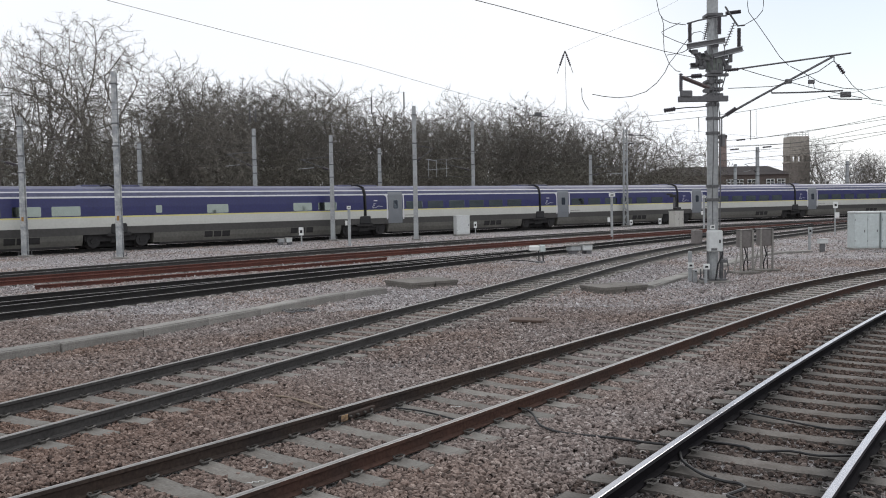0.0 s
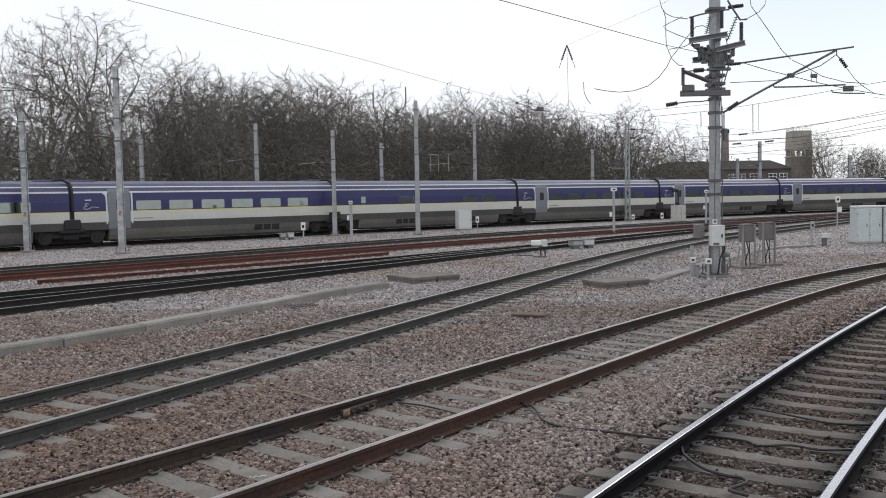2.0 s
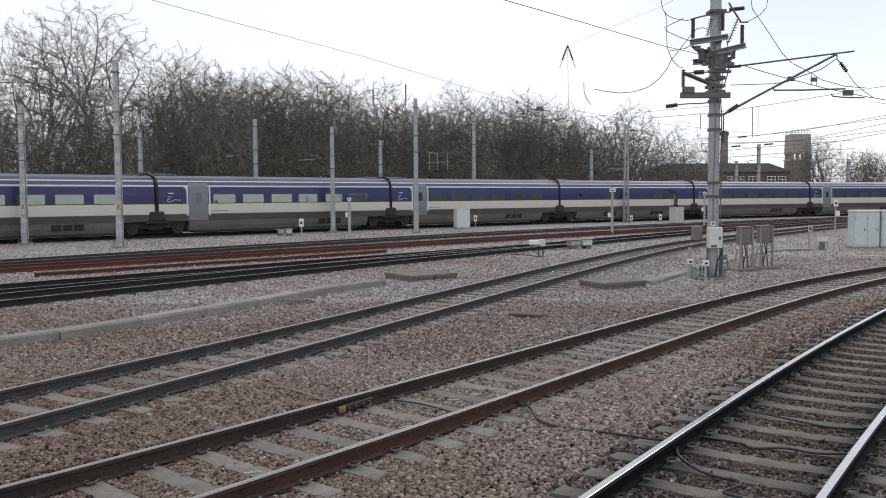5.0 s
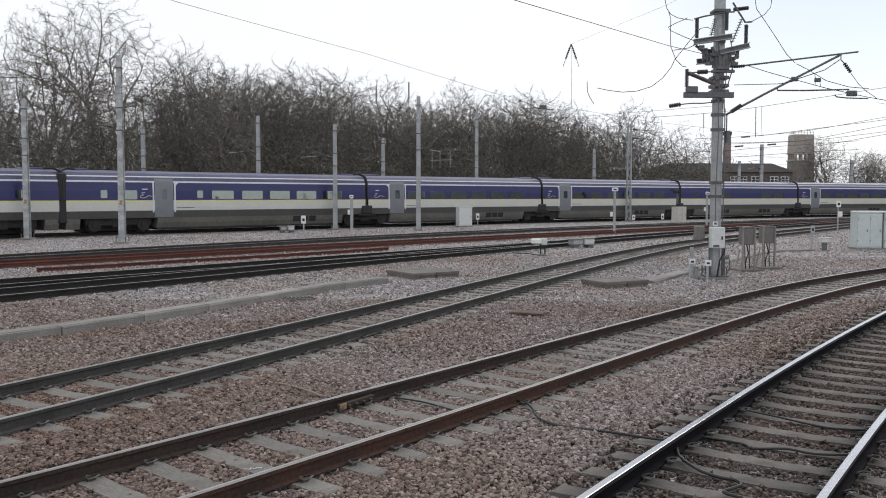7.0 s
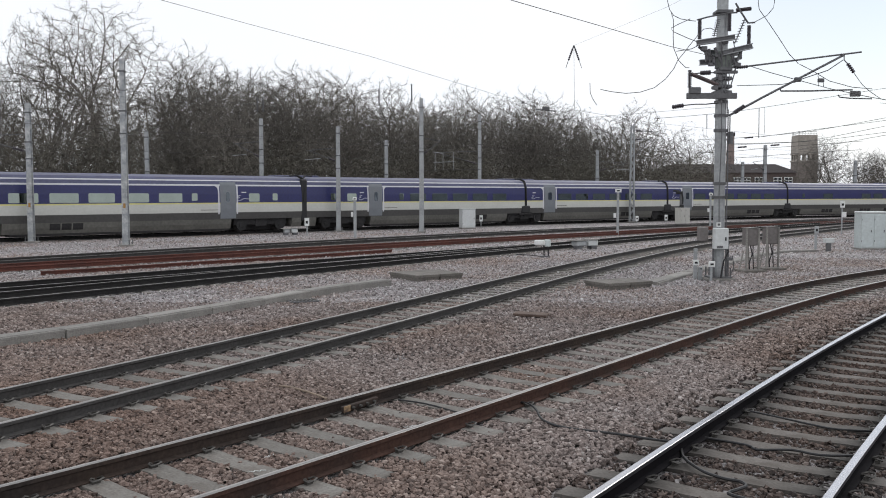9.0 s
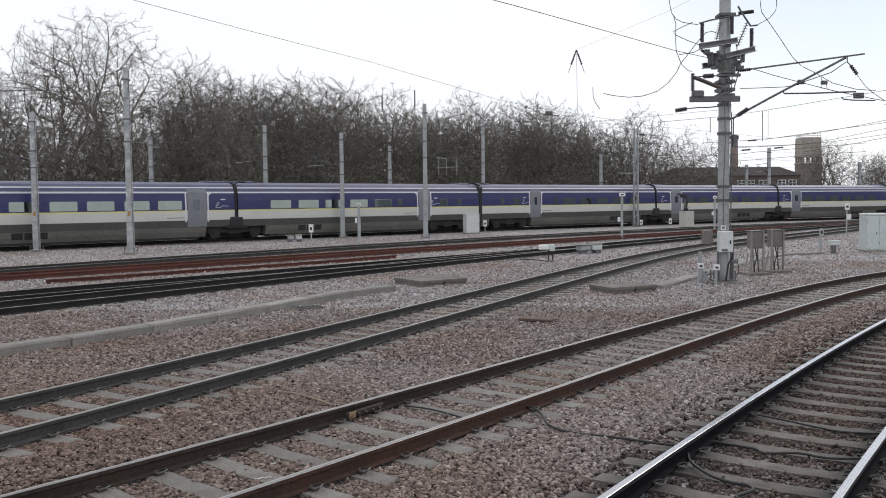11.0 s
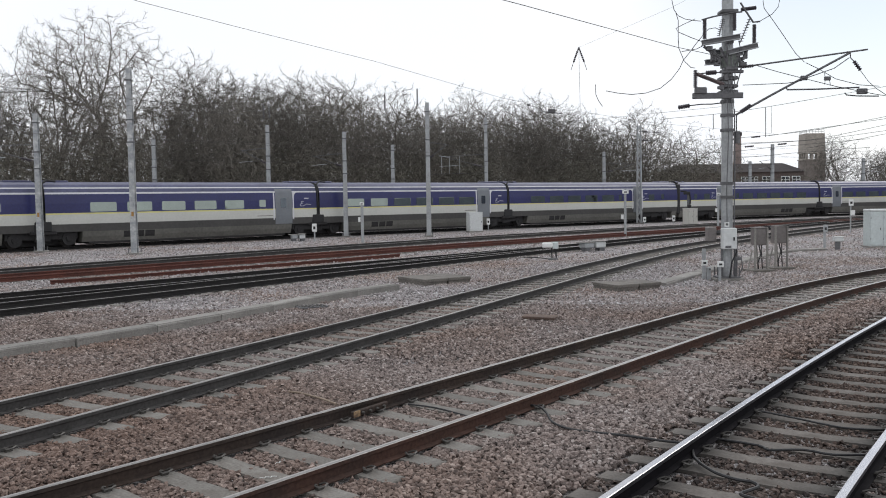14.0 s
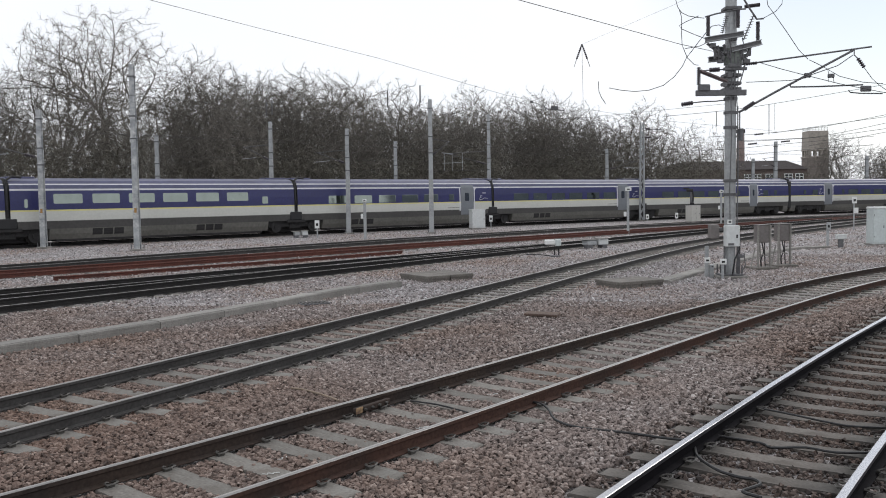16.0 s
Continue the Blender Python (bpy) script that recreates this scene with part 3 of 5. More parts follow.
def panel(x0, x1, z0, z1, side, proud=0.012, corner=0.0, steps=4):
    """A panel that follows the curve of the coach side, with rounded corners, set a little proud."""
    bm = bmesh.new()
    outline = []
    if corner:
        for cx, cz, a0 in ((x1 - corner, z1 - corner, 0), (x0 + corner, z1 - corner, 90), (x0 + corner, z0 + corner, 180), (x1 - corner, z0 + corner, 270)):
            for i in range(4):
                a = radians(a0 + 30 * i)
                outline.append((cx + corner * math.cos(a), cz + corner * math.sin(a)))
        top = [bm.verts.new((x, side * (y_at(z) + proud), z)) for x, z in outline]
        low = [bm.verts.new((x, side * (y_at(z) - 0.02), z)) for x, z in outline]
        bm.faces.new(top)
        for i in range(len(top)):
            j = (i + 1) % len(top)
            bm.faces.new((top[i], low[i], low[j], top[j]))
    else:
        zs = sorted({z0, z1, *[z for _, z, _ in SIDE if z0 < z < z1]})
        rows = [[bm.verts.new((x, side * (y_at(z) + d), z)) for x, d in ((x0, -0.02), (x0, proud), (x1, proud), (x1, -0.02))] for z in zs]
        for a, b in zip(rows, rows[1:]):
            for j in range(3):
                bm.faces.new((a[j], a[j + 1], b[j + 1], b[j]))
        bm.faces.new(rows[0])
        bm.faces.new(rows[-1][::-1])
    bmesh.ops.recalc_face_normals(bm, faces=bm.faces)
    return bm


def corner_piece(x, z, r, side, way):
    """The white filling between a square corner of the blue band and its rounded edge."""
    bm = bmesh.new()
    pts = [(x, z)] + [(x + way * r * (1 - math.cos(radians(9 * i))), z - r * (1 - math.sin(radians(9 * i)))) for i in range(11)]
    top = [bm.verts.new((px, side * (y_at(pz) + 0.007), pz)) for px, pz in pts]
    low = [bm.verts.new((px, side * (y_at(pz) - 0.02), pz)) for px, pz in pts]
    for i in range(1, 11):
        bm.faces.new((top[0], top[i], top[i + 1]))
    for i in range(len(pts)):
        j = (i + 1) % len(pts)
        bm.faces.new((top[i], low[i], low[j], top[j]))
    bmesh.ops.recalc_face_normals(bm, faces=bm.faces)
    return bm


def disc(c, r, w, bm=None, seg=20):
    x, y, z = c
    return tube([(x, y - w / 2, z), (x, y + w / 2, z)], r, seg, bm)


def build_bogie(car, x):
    bogie = part("bogie", box(x - 2.1, x + 2.1, -0.6, 0.6, 0.05, 0.92, 0.05), T_UNDER, car, "dark wheeled bogie")
    for s in (-1, 1):
        bm = box(x - 2.05, x + 2.05, s * 1.05 - 0.09, s * 1.05 + 0.09, 0.42, 0.9, 0.05)
        box(x - 0.45, x + 0.45, s * 1.08 - 0.1, s * 1.08 + 0.1, 0.32, 0.95, 0.04, bm)
        part("side_frame", bm, T_UNDER, bogie)
        for dx in (-1.5, 1.5):
            bm = box(x + dx - 0.2, x + dx + 0.2, s * 1.12 - 0.1, s * 1.12 + 0.1, 0.3, 0.62, 0.06)
            disc((x + dx, s * 1.16, 0.47), 0.4, 0.05, bm, 16)
            disc((x + dx, s * 1.2, 0.47), 0.17, 0.06, bm, 10)
            part("axle_box", bm, T_UNDER, bogie)
        tubebm = tube([(x - 0.9, s * 1.15, 0.7), (x - 0.3, s * 1.17, 0.98)], 0.05, 6)
        part("damper", tubebm, T_UNDER, bogie)
    wheels = []
    for dx in (-1.5, 1.5):
        bm = tube([(0, -0.9, 0), (0, 0.9, 0)], 0.09, 8)
        for s in (-1, 1):
            disc((0, s * 0.76, 0), 0.46, 0.13, bm)
            disc((0, s * 0.69, 0), 0.49, 0.03, bm)
            disc((0, s * 0.86, 0), 0.2, 0.1, bm, 10)
            for k in range(6):
                a = k * math.pi / 3
                disc((0.31 * math.cos(a), s * 0.83, 0.31 * math.sin(a)), 0.035, 0.03, bm, 5)
        w = part("wheelset", bm, WHEEL, bogie)
        w.location = (x + dx, 0, 0.46)
        wheels.append(w)
    return wheels


WHEEL = mat("dark_wheel_steel", (0.034, 0.031, 0.03), 0.6, 0.4, spread=0.3, fine=10)


def build_coach(kind, label, shift=0.0):
    """One articulated coach; x runs from the end that carries the bogie. Returns the coach and its wheelsets."""
    L = 22.1 if kind == "A" else 18.7
    car = thing("train_coach", label, "train coach", group="coaches of the passing train")
    X = lambda a: a - L / 2
    part("body", body_mesh(X(0.14), X(L - 0.14)), [T_BLUE, T_ROOF, T_CREAM, T_WHITE, T_YELLOW, T_BAND], car)
    for a, b in ((0.2, 1.0), (5.75, L - 2.2)) if kind == "A" else ((2.2, L - 2.2),):
        part("skirt", body_mesh(X(a), X(b), 0, 3), [T_BLUE, T_ROOF, T_CREAM, T_WHITE, T_YELLOW, T_GREY], car, "dark grey lower skirt")
    # bellows between the coaches
    w, y = (0.27, 1.41) if kind == "A" else (0.17, 1.3)
    bm = box(X(-w), X(w), -y, y, 0.6, 3.55, 0.08)
    part("gangway_bellows", bm, BLACK, car, "black rubber gangway bellows")
    wheels = []
    windows, door, logo, vents = {
        "A": ([(2.2, 2.6), (3.62, 4.44)] + [(a - shift, b - shift) for a, b in ((8.54, 8.94), (9.58, 11.15), (11.78, 13.34), (13.91, 15.49), (16.05, 17.7), (18.3, 19.9))],
              (5.66 - 0.7 * shift, 6.92 - shift), (4.72 - 0.5 * shift, 5.5 - 0.5 * shift), [(15.8 - shift, 17.7 - shift)]),
        "B": ([(3.87, 5.47), (6.02, 7.6), (8.22, 9.85), (10.4, 11.97), (12.58, 14.15), (14.73, 16.4)], (2.15, 3.5), (0.7, 1.5), [(12.1, 14.05)]),
        "F": ([(4.25, 4.74), (5.9, 7.31), (7.91, 9.44), (10.06, 11.62), (12.25, 13.81), (14.46, 16.03)], (2.15, 3.5), (0.7, 1.5), [(12.1, 14.05)]),
        "D": ([(2.36, 2.76), (5.82, 7.36), (12.4, 13.95), (14.5, 16.1)], None, None, [(5.64, 7.47), (12.19, 14.06)]),
        "C": ([(2.23, 2.67), (3.73, 5.3), (5.87, 7.47), (8.05, 9.68), (10.22, 11.85), (12.4, 14.03), (14.6, 16.24), (17.64, 17.82)], None, None, [(5.64, 7.47), (12.19, 14.06)]),
    }[kind]
    for s in (-1, 1):
        for a, b in windows:
            wide = b - a > 0.6
            lift = 0.29 if wide and kind == "C" else 0.0
            part("window", panel(X(a), X(b), (2.0 if wide else 2.08) + lift, 2.56 + lift, s, 0.008, 0.07 if wide else 0.05), T_GLASS, car)
        if door:
            a, b = door
            d = part("door", panel(X(a), X(b), 0.9, 3.3, s, 0.01), T_DOOR, car, "pale grey sliding door")
            part("door_window", panel(X(a + 0.48), X(b - 0.42), 2.0, 2.66, s, 0.018, 0.1), T_DARKGLASS, d)
            for e0, e1 in ((a - 0.14, a - 0.04), (b + 0.06, b + 0.16)):
                part("stripe", panel(X(e0), X(e1), 1.2, 3.12, s, 0.006), T_WHITE, car, "white livery stripe")
            e, way = (b + 0.16, 1) if kind == "A" else (a - 0.14, -1)
            part("stripe", corner_piece(X(e), 3.05, 0.32, s, way), T_WHITE, car, "white livery corner")
            part("step_line", panel(X(b + 0.2), X(b + 1.4), 1.46, 1.5, s, 0.006), T_GREY, car)
            a, b = logo
            bm = bmesh.new()
            pts = [(a + 0.28, 2.4), (a + 0.12, 2.42), (a + 0.08, 2.34), (a + 0.2, 2.29), (a + 0.05, 2.24), (a - 0.02, 2.16), (a + 0.1, 2.09), (a + 0.3, 2.12), (a + 0.5, 2.22), (a + 0.68, 2.2), (b + 0.1, 2.19)]
            tube([(X(q.x if s < 0 else a + b - q.x), s * (y_at(q.y) + 0.008), q.y) for q in smooth([(x, z, 0) for x, z in pts], 3)], 0.024, 5, bm)
            part("emblem", bm, T_EMBLEM, car, "white swirl emblem")
            part("bar", panel(X(a + 0.1), X(a + 0.45), 2.6, 2.66, s, 0.006), T_WHITE, car)
        for a, b in vents:
            v = part("vent", panel(X(a), X(b), 0.44, 0.82, s, 0.004), T_UNDER, car, "dark louvred vent")
            for k in (1, 2):
                xk = a + (b - a) * k / 3
                part("vent_bar", panel(X(xk - 0.04), X(xk + 0.04), 0.44, 0.82, s, 0.012), T_GREY, v)
        part("hatch", panel(X(L * 0.57), X(L * 0.57 + 1.5), 1.34, 1.62, s, 0.004), T_CREAM, car)
        # equipment boxes, made deep and near-black to stand in for shade under the body
        part("underframe", box(X(2.6 if kind != "A" else 5.8), X(L - 2.6), s * 0.75 - 0.42, s * 0.75 + 0.42, 0.1, 0.5, 0.04), T_UNDER, car)
    # roof fittings near the ends
    for a in (1.0, L - 1.0):
        part("roof_pod", box(X(a) - 0.8, X(a) + 0.8, -0.45, 0.45, 3.72, 3.85, 0.04), T_ROOF, car)
    part("roof_cable", tube([(X(-0.9), 1.0, 3.78), (X(-0.4), 1.02, 3.84), (X(0), 1.2, 3.62), (X(0.05), 1.36, 3.1), (X(0.05), 1.43, 2.0)], 0.07, 6), BLACK, car)
    part("roof_cable", tube([(X(-0.9), -1.0, 3.78), (X(-0.4), -1.02, 3.84), (X(0), -1.2, 3.62), (X(0.05), -1.36, 3.1), (X(0.05), -1.43, 2.0)], 0.07, 6), BLACK, car)
    if kind == "A":
        wheels += build_bogie(car, X(3.4))
    else:
        wheels += build_bogie(car, X(0))
        for s in (-1, 1):
            part("air_spring", box(X(-0.56), X(0.56), s * 1.25 - 0.22, s * 1.25 + 0.2, 0.82, 1.56, 0.13), BLACK, car)
            part("spring_seat", box(X(-0.75), X(0.75), s * 1.22 - 0.2, s * 1.22 + 0.2, 0.7, 0.95, 0.06), T_UNDER, car)
    return car, wheels


COACH_A = "dark blue and cream passenger coach with grey door and end bogie"
COACH_B = "dark blue and cream articulated passenger coach with grey door"
COACH_C = "dark blue and cream articulated passenger coach without a door"
COACH_D = "dark blue and cream articulated bar coach with few windows"
COACHES = {}
for k in range(-6, 9):
    kind = "A" if k in (0, -1) else "D" if k == 3 else "C" if k == -4 else "F" if k == -3 else "B"
    COACHES[k] = build_coach(kind, {"A": COACH_A, "B": COACH_B, "F": COACH_B, "C": COACH_C, "D": COACH_D}[kind], 0.36 if k == -1 else 0.14)


# ---- trees ----
def grow_branches(seed, height, radius, low, clear, points, stems, step=0.34, kill=0.5, reach=2.6):
    """Branches that grow towards free places in an uneven crown; returns the joints and the joint each one grew from."""
    r = np.random.default_rng(seed)
    d = r.normal(size=(points, 3))
    d /= np.linalg.norm(d, axis=1)[:, None]
    az = np.arctan2(d[:, 1], d[:, 0])
    ph = r.uniform(0, 6.28, 4)
    lobes = 1 + 0.13 * np.sin(3 * az + ph[0]) * np.cos(4 * d[:, 2] + ph[1]) + 0.1 * np.sin(5 * az + ph[2] + 6 * d[:, 2]) + 0.06 * np.sin(9 * az + ph[3])
    rad = (r.random(points) ** (1 / 2.6) * lobes)[:, None] * d
    half = height * (1 - low) / 2
    aim = np.c_[rad[:, 0] * radius, rad[:, 1] * radius, height * (1 + low) / 2 + rad[:, 2] * half * 0.95]
    aim = aim[aim[:, 2] > 0.6]
    pos, par = [], []
    centre = np.array((0, 0, height * (1 + low) / 2))

    def bough(p, way, length, root, level):
        """One limb, with side limbs that leave it in turn; it ends at the crown's edge."""
        way = way / np.linalg.norm(way)
        n = max(2, int(length / step))
        turn = r.uniform(0, 6.28)
        for i in range(n):
            way = way + r.normal(0, 0.085, 3) + (0, 0, 0.012)
            way /= np.linalg.norm(way)
            p = p + way * step
            o = (p - centre) / (radius, radius, half)
            if o @ o > 0.8 and i > 2:
                break
            par.append(root)
            pos.append(p)
            root = len(pos) - 1
            if level < 2 and i > 3 and i % (4 if level else 5) == r.integers(0, 3):
                turn += 2.4
                side = np.cross(way, (0.3, 0.2, 1.0))
                side /= np.linalg.norm(side)
                out = side * math.cos(turn) + np.cross(way, side) * math.sin(turn)
                tilt = r.uniform(0.7, 1.15)
                bough(p, way * math.cos(tilt) + out * math.sin(tilt), length * r.uniform(0.35, 0.6), root, level + 1)

    for k in range(stems):
        p = np.array([r.uniform(-1, 1), r.uniform(-1, 1), -0.3]) * (1 if stems > 1 else (0, 0, 1))
        lean = np.array([r.normal(0, 0.16), r.normal(0, 0.16), 1.0]) if stems > 1 else np.array([r.normal(0, 0.03), r.normal(0, 0.03), 1.0])
        pos.append(p)
        par.append(-1)
        for _ in range(max(3, int(clear * height / step))):
            p = p + (lean + r.normal(0, 0.05, 3)) * step
            par.append(len(pos) - 1)
            pos.append(p)
        top = len(pos) - 1
        leaders = 7 if stems == 1 else 4
        a0 = r.uniform(0, 6.28)
        for i in range(leaders):
            lean2 = r.uniform(0.15, 0.5) if i < 3 else r.uniform(0.65, 1.2)
            a = a0 + i * 2.4
            root = max(top - (0 if i < 3 else int(r.integers(0, 5))), 1)
            bough(pos[root], np.array((math.sin(lean2) * math.cos(a), math.sin(lean2) * math.sin(a), math.cos(lean2))), height * 0.75, root, 0)
    near = np.full(len(aim), 1e9)
    which = np.zeros(len(aim), int)
    P = np.array(pos)
    kids = np.zeros(len(P), int)
    fresh = np.arange(len(P))
    par = np.array(par)
    for _ in range(120):
        for c in np.array_split(fresh, max(1, len(fresh) // 400)):
            q = np.linalg.norm(aim[:, None] - P[None, c], axis=2)
            j = q.argmin(1)
            better = q[np.arange(len(aim)), j] < near
            near = np.where(better, q[np.arange(len(aim)), j], near)
            which = np.where(better, c[j], which)
        alive = (near > kill) & ((near < reach) | (_ < 1))
        aim, near, which = aim[alive], near[alive], which[alive]
        if not len(aim):
            break
        pull = np.zeros_like(P)
        np.add.at(pull, which, (aim - P[which]) / near[:, None])
        n = np.linalg.norm(pull, axis=1)
        grow = np.where((n > 1e-3) & (kids < 3))[0]
        if not len(grow):
            break
        on = P[grow] - P[np.maximum(par[grow], 0)]
        way = pull[grow] / n[grow][:, None] + on / step * 0.55 + r.normal(0, 0.16, (len(grow), 3)) + (0, 0, 0.03)
        way /= np.linalg.norm(way, axis=1)[:, None]
        kids[grow] += 1
        fresh = np.arange(len(P), len(P) + len(grow))
        P = np.r_[P, P[grow] + way * step]
        par = np.r_[par, grow]
        kids = np.r_[kids, np.zeros(len(grow), int)]
    return P, par


def mesh_of(name, v, f, material, parent):
    me = bpy.data.meshes.new(name)
    me.from_pydata(v, [], f)
    me.materials.append(material)
    ob = new(name, me)
    ob.parent = parent
    return ob


def build_tree(seed, label, height, radius, low, clear, points, stems=1, shoots=2, kill=0.5):
    """A bare tree: trunk and limbs as tapered bars, thin branches and shoots as slivers."""
    root = thing("tree", label, "tree", group="bare trees behind the railway")
    P, par = grow_branches(seed, height, radius, low, clear, points, stems, kill=kill)
    P[:, 2] *= height / np.percentile(P[:, 2], 99.7)
    r = np.random.default_rng(seed + 7)
    area = np.zeros(len(P))
    for i in range(len(P) - 1, -1, -1):
        area[i] = max(area[i], 0.0098 ** 2.2)
        if par[i] >= 0:
            area[par[i]] += area[i]
    thick = area ** (1 / 2.2)
    child = np.where(par >= 0)[0]
    A, B, ra, rb = P[par[child]], P[child], np.minimum(thick[par[child]], thick[child] * 1.4), thick[child]
    d = B - A
    d /= np.linalg.norm(d, axis=1)[:, None]
    s = np.cross(d, r.normal(size=d.shape))
    s /= np.linalg.norm(s, axis=1)[:, None]
    t = np.cross(d, s)
    stout = rb > 0.04
    for name, material, pick, sides in (("trunk", BARK_TRUNK, rb > 0.13, 7), ("crown", BARK, stout & (rb <= 0.13), 4)):
        i = np.where(pick)[0]
        a = np.arange(sides) * 2 * math.pi / sides
        ring = s[i, None] * np.cos(a)[None, :, None] + t[i, None] * np.sin(a)[None, :, None]
        v = np.concatenate([A[i, None] + ring * ra[i, None, None] - d[i, None] * 0.03, B[i, None] + ring * rb[i, None, None] + d[i, None] * 0.03], 1).reshape(-1, 3)
        j = np.arange(sides)
        q = np.stack([j, (j + 1) % sides, (j + 1) % sides + sides, j + sides], 1)
        f = (q[None] + (np.arange(len(i)) * 2 * sides)[:, None, None]).reshape(-1, 4).tolist()
        if name == "trunk":
            mesh_of(name, v.tolist(), f, material, root)
    i = np.where(~stout)[0]
    n = len(v)
    w = s[i] * 1.3
    v = np.r_[v, np.stack([A[i] + w * ra[i, None], A[i] - w * ra[i, None], B[i] - w * rb[i, None], B[i] + w * rb[i, None]], 1).reshape(-1, 3)]
    f += (np.arange(len(i) * 4).reshape(-1, 4) + n).tolist()
    # the finest shoots leave the thin branches to all sides
    i = np.repeat(i, int(shoots))
    way = d[i] * 0.5 + r.normal(0, 0.6, (len(i), 3)) + (0, 0, 0.06)
    way /= np.linalg.norm(way, axis=1)[:, None]
    at = A[i] + (B[i] - A[i]) * r.random((len(i), 1))
    w = np.cross(way, r.normal(size=way.shape))
    w *= 0.0105 / np.linalg.norm(w, axis=1)[:, None]
    n = len(v)
    v = np.r_[v, np.stack([at + w, at - w, at + way * r.uniform(0.3, 0.8, (len(i), 1))], 1).reshape(-1, 3)]
    f += (np.arange(len(i) * 3).reshape(-1, 3) + n).tolist()
    mesh_of("crown", v.tolist(), f, BARK, root)
    return root


def tree_height(u):
    """The height of the wood's outline along the line."""
    us = (14, 22, 24, 29, 33, 38, 44, 52, 58, 62, 65, 68, 76, 87, 92, 97, 101, 106, 110, 131, 141, 230)
    hs = (15.5, 16.2, 17.6, 18.8, 16.7, 16.2, 14.8, 14.5, 15.2, 13.9, 12.5, 14.6, 14.7, 14.1, 13.6, 12.6, 12.0, 12.5, 10.6, 9.6, 8.6, 10)
    return float(np.interp(u, (14, 35, 42, 48, 59, 68, 85, 104, 150), (0.95, 0.97, 1.0, 1.05, 0.98, 0.93, 0.98, 1.0, 0.9))) * float(np.interp(u, us, hs))


def wood_place(u, back):
    d = TRACKS["train"]
    p = AX_U * u + AX_V * (v_of(d["c"], u, -40, 190) + back)
    return p


TREE_KINDS = [
    (build_tree(11, "tall bare plane tree with spreading limbs", 18.0, 6.6, 0.22, 0.27, 5600, 1, 3, 0.52), 18.0),
    (build_tree(12, "tall bare broad-crowned tree behind the railway", 17.0, 5.2, 0.2, 0.25, 5000, 1, 2, 0.5), 17.0),
    (build_tree(13, "dense bare tree with many fine twigs", 15.0, 4.3, 0.12, 0.2, 4200, 1, 4, 0.48), 15.0),
    (build_tree(14, "dense bare many-stemmed tree", 14.0, 4.2, 0.08, 0.14, 4200, 3, 4, 0.48), 14.0),
    (build_tree(15, "bare many-stemmed thicket tree", 13.0, 3.9, 0.06, 0.1, 4000, 3, 4, 0.48), 13.0),
    (build_tree(16, "slender bare tree with open crown", 13.0, 4.0, 0.22, 0.3, 2200, 1, 2, 0.6), 13.0),
]
USED = set()


def plant(kind, p, height, turn):
    ob, full = TREE_KINDS[kind]
    m = pose(p.x, p.y, -0.2, 0, 0, turn) @ Matrix.Scale(0.97 * height / full, 4)
    if kind in USED:
        return copy_thing(ob, m)
    USED.add(kind)
    ob.matrix_basis = m
    return ob


rng = random.Random(5)
plant(0, wood_place(28.6, 25), 19.7, 40)
plant(1, wood_place(21.5, 29), 14.6, 10)
plant(0, wood_place(19.0, 31), 13.6, 260)
plant(1, wood_place(31.8, 32), 13.8, 310)
plant(1, wood_place(35.0, 29), 15.6, 200)
plant(0, wood_place(16.0, 27), 14.4, 150)
u = 36.0
while u < 99:
    plant(rng.choice((2, 3, 4, 2)), wood_place(u, 24 + rng.uniform(-2, 2)), tree_height(u) * rng.uniform(0.92, 1.02), rng.uniform(0, 360))
    u += rng.uniform(2.7, 3.6)
u = 14.0
while u < 104:
    plant(rng.choice((3, 4, 2)), wood_place(u, 34 + rng.uniform(-3, 3)), tree_height(u + 3) * rng.uniform(0.9, 1.02), rng.uniform(0, 360))
    u += rng.uniform(5.6, 7.6)
u = 40.0
while u < 100:
    plant(rng.choice((3, 4, 2)), wood_place(u, 28.5 + rng.uniform(-2, 2)), tree_height(u) * rng.uniform(0.9, 1.02), rng.uniform(0, 360))
    u += rng.uniform(3.3, 4.5)
u = 13.0
while u < 40:
    plant(rng.choice((3, 4)), wood_place(u, 19 + rng.uniform(-2, 2)), rng.uniform(8.0, 10.5), rng.uniform(0, 360))
    u += rng.uniform(3.4, 4.6)
for i in range(11):
    u = 41.0 + 5.2 * i
    plant((2, 3, 4)[i % 3], wood_place(u, 31.5 + 1.5 * (i % 2)), tree_height(u) * rng.uniform(0.92, 1.0), u * 71)
for i in range(6):
    plant((3, 4)[i % 2], wood_place(14.5 + 4.3 * i, 22.5), 7.6 + 0.9 * (i % 3), 100 * i)
for u, back, h in ((101, 25, 12.3), (104, 29, 12.4), (107, 26, 12.6), (110, 30, 11.5)):
    plant(5, wood_place(u, back), h, u * 37)
# the last four stand out of view, added for the train windows to reflect
for u, back, h in ((132.3, 25, 9.8), (134.2, 29, 9.6), (139.5, 26, 8.9), (141, 26, 8.8), (144, 28, 8.7), (148, 30, 8.8), (158, 28, 9), (171, 30, 9), (184, 28, 9.5), (198, 30, 10)):
    plant(4, wood_place(u, back), h * (1.0 if h > 9.5 else 0.92), u * 53)
for x, y, h, turn in ((35.6, 130, 14.9, 30), (31.4, 128, 10.8, 140), (39.4, 132, 12.9, 250), (28.0, 126, 11.2, 320)):
    plant(5, Vector((x, y)), h, turn)
for kind, (ob, _) in enumerate(TREE_KINDS):
    assert kind in USED


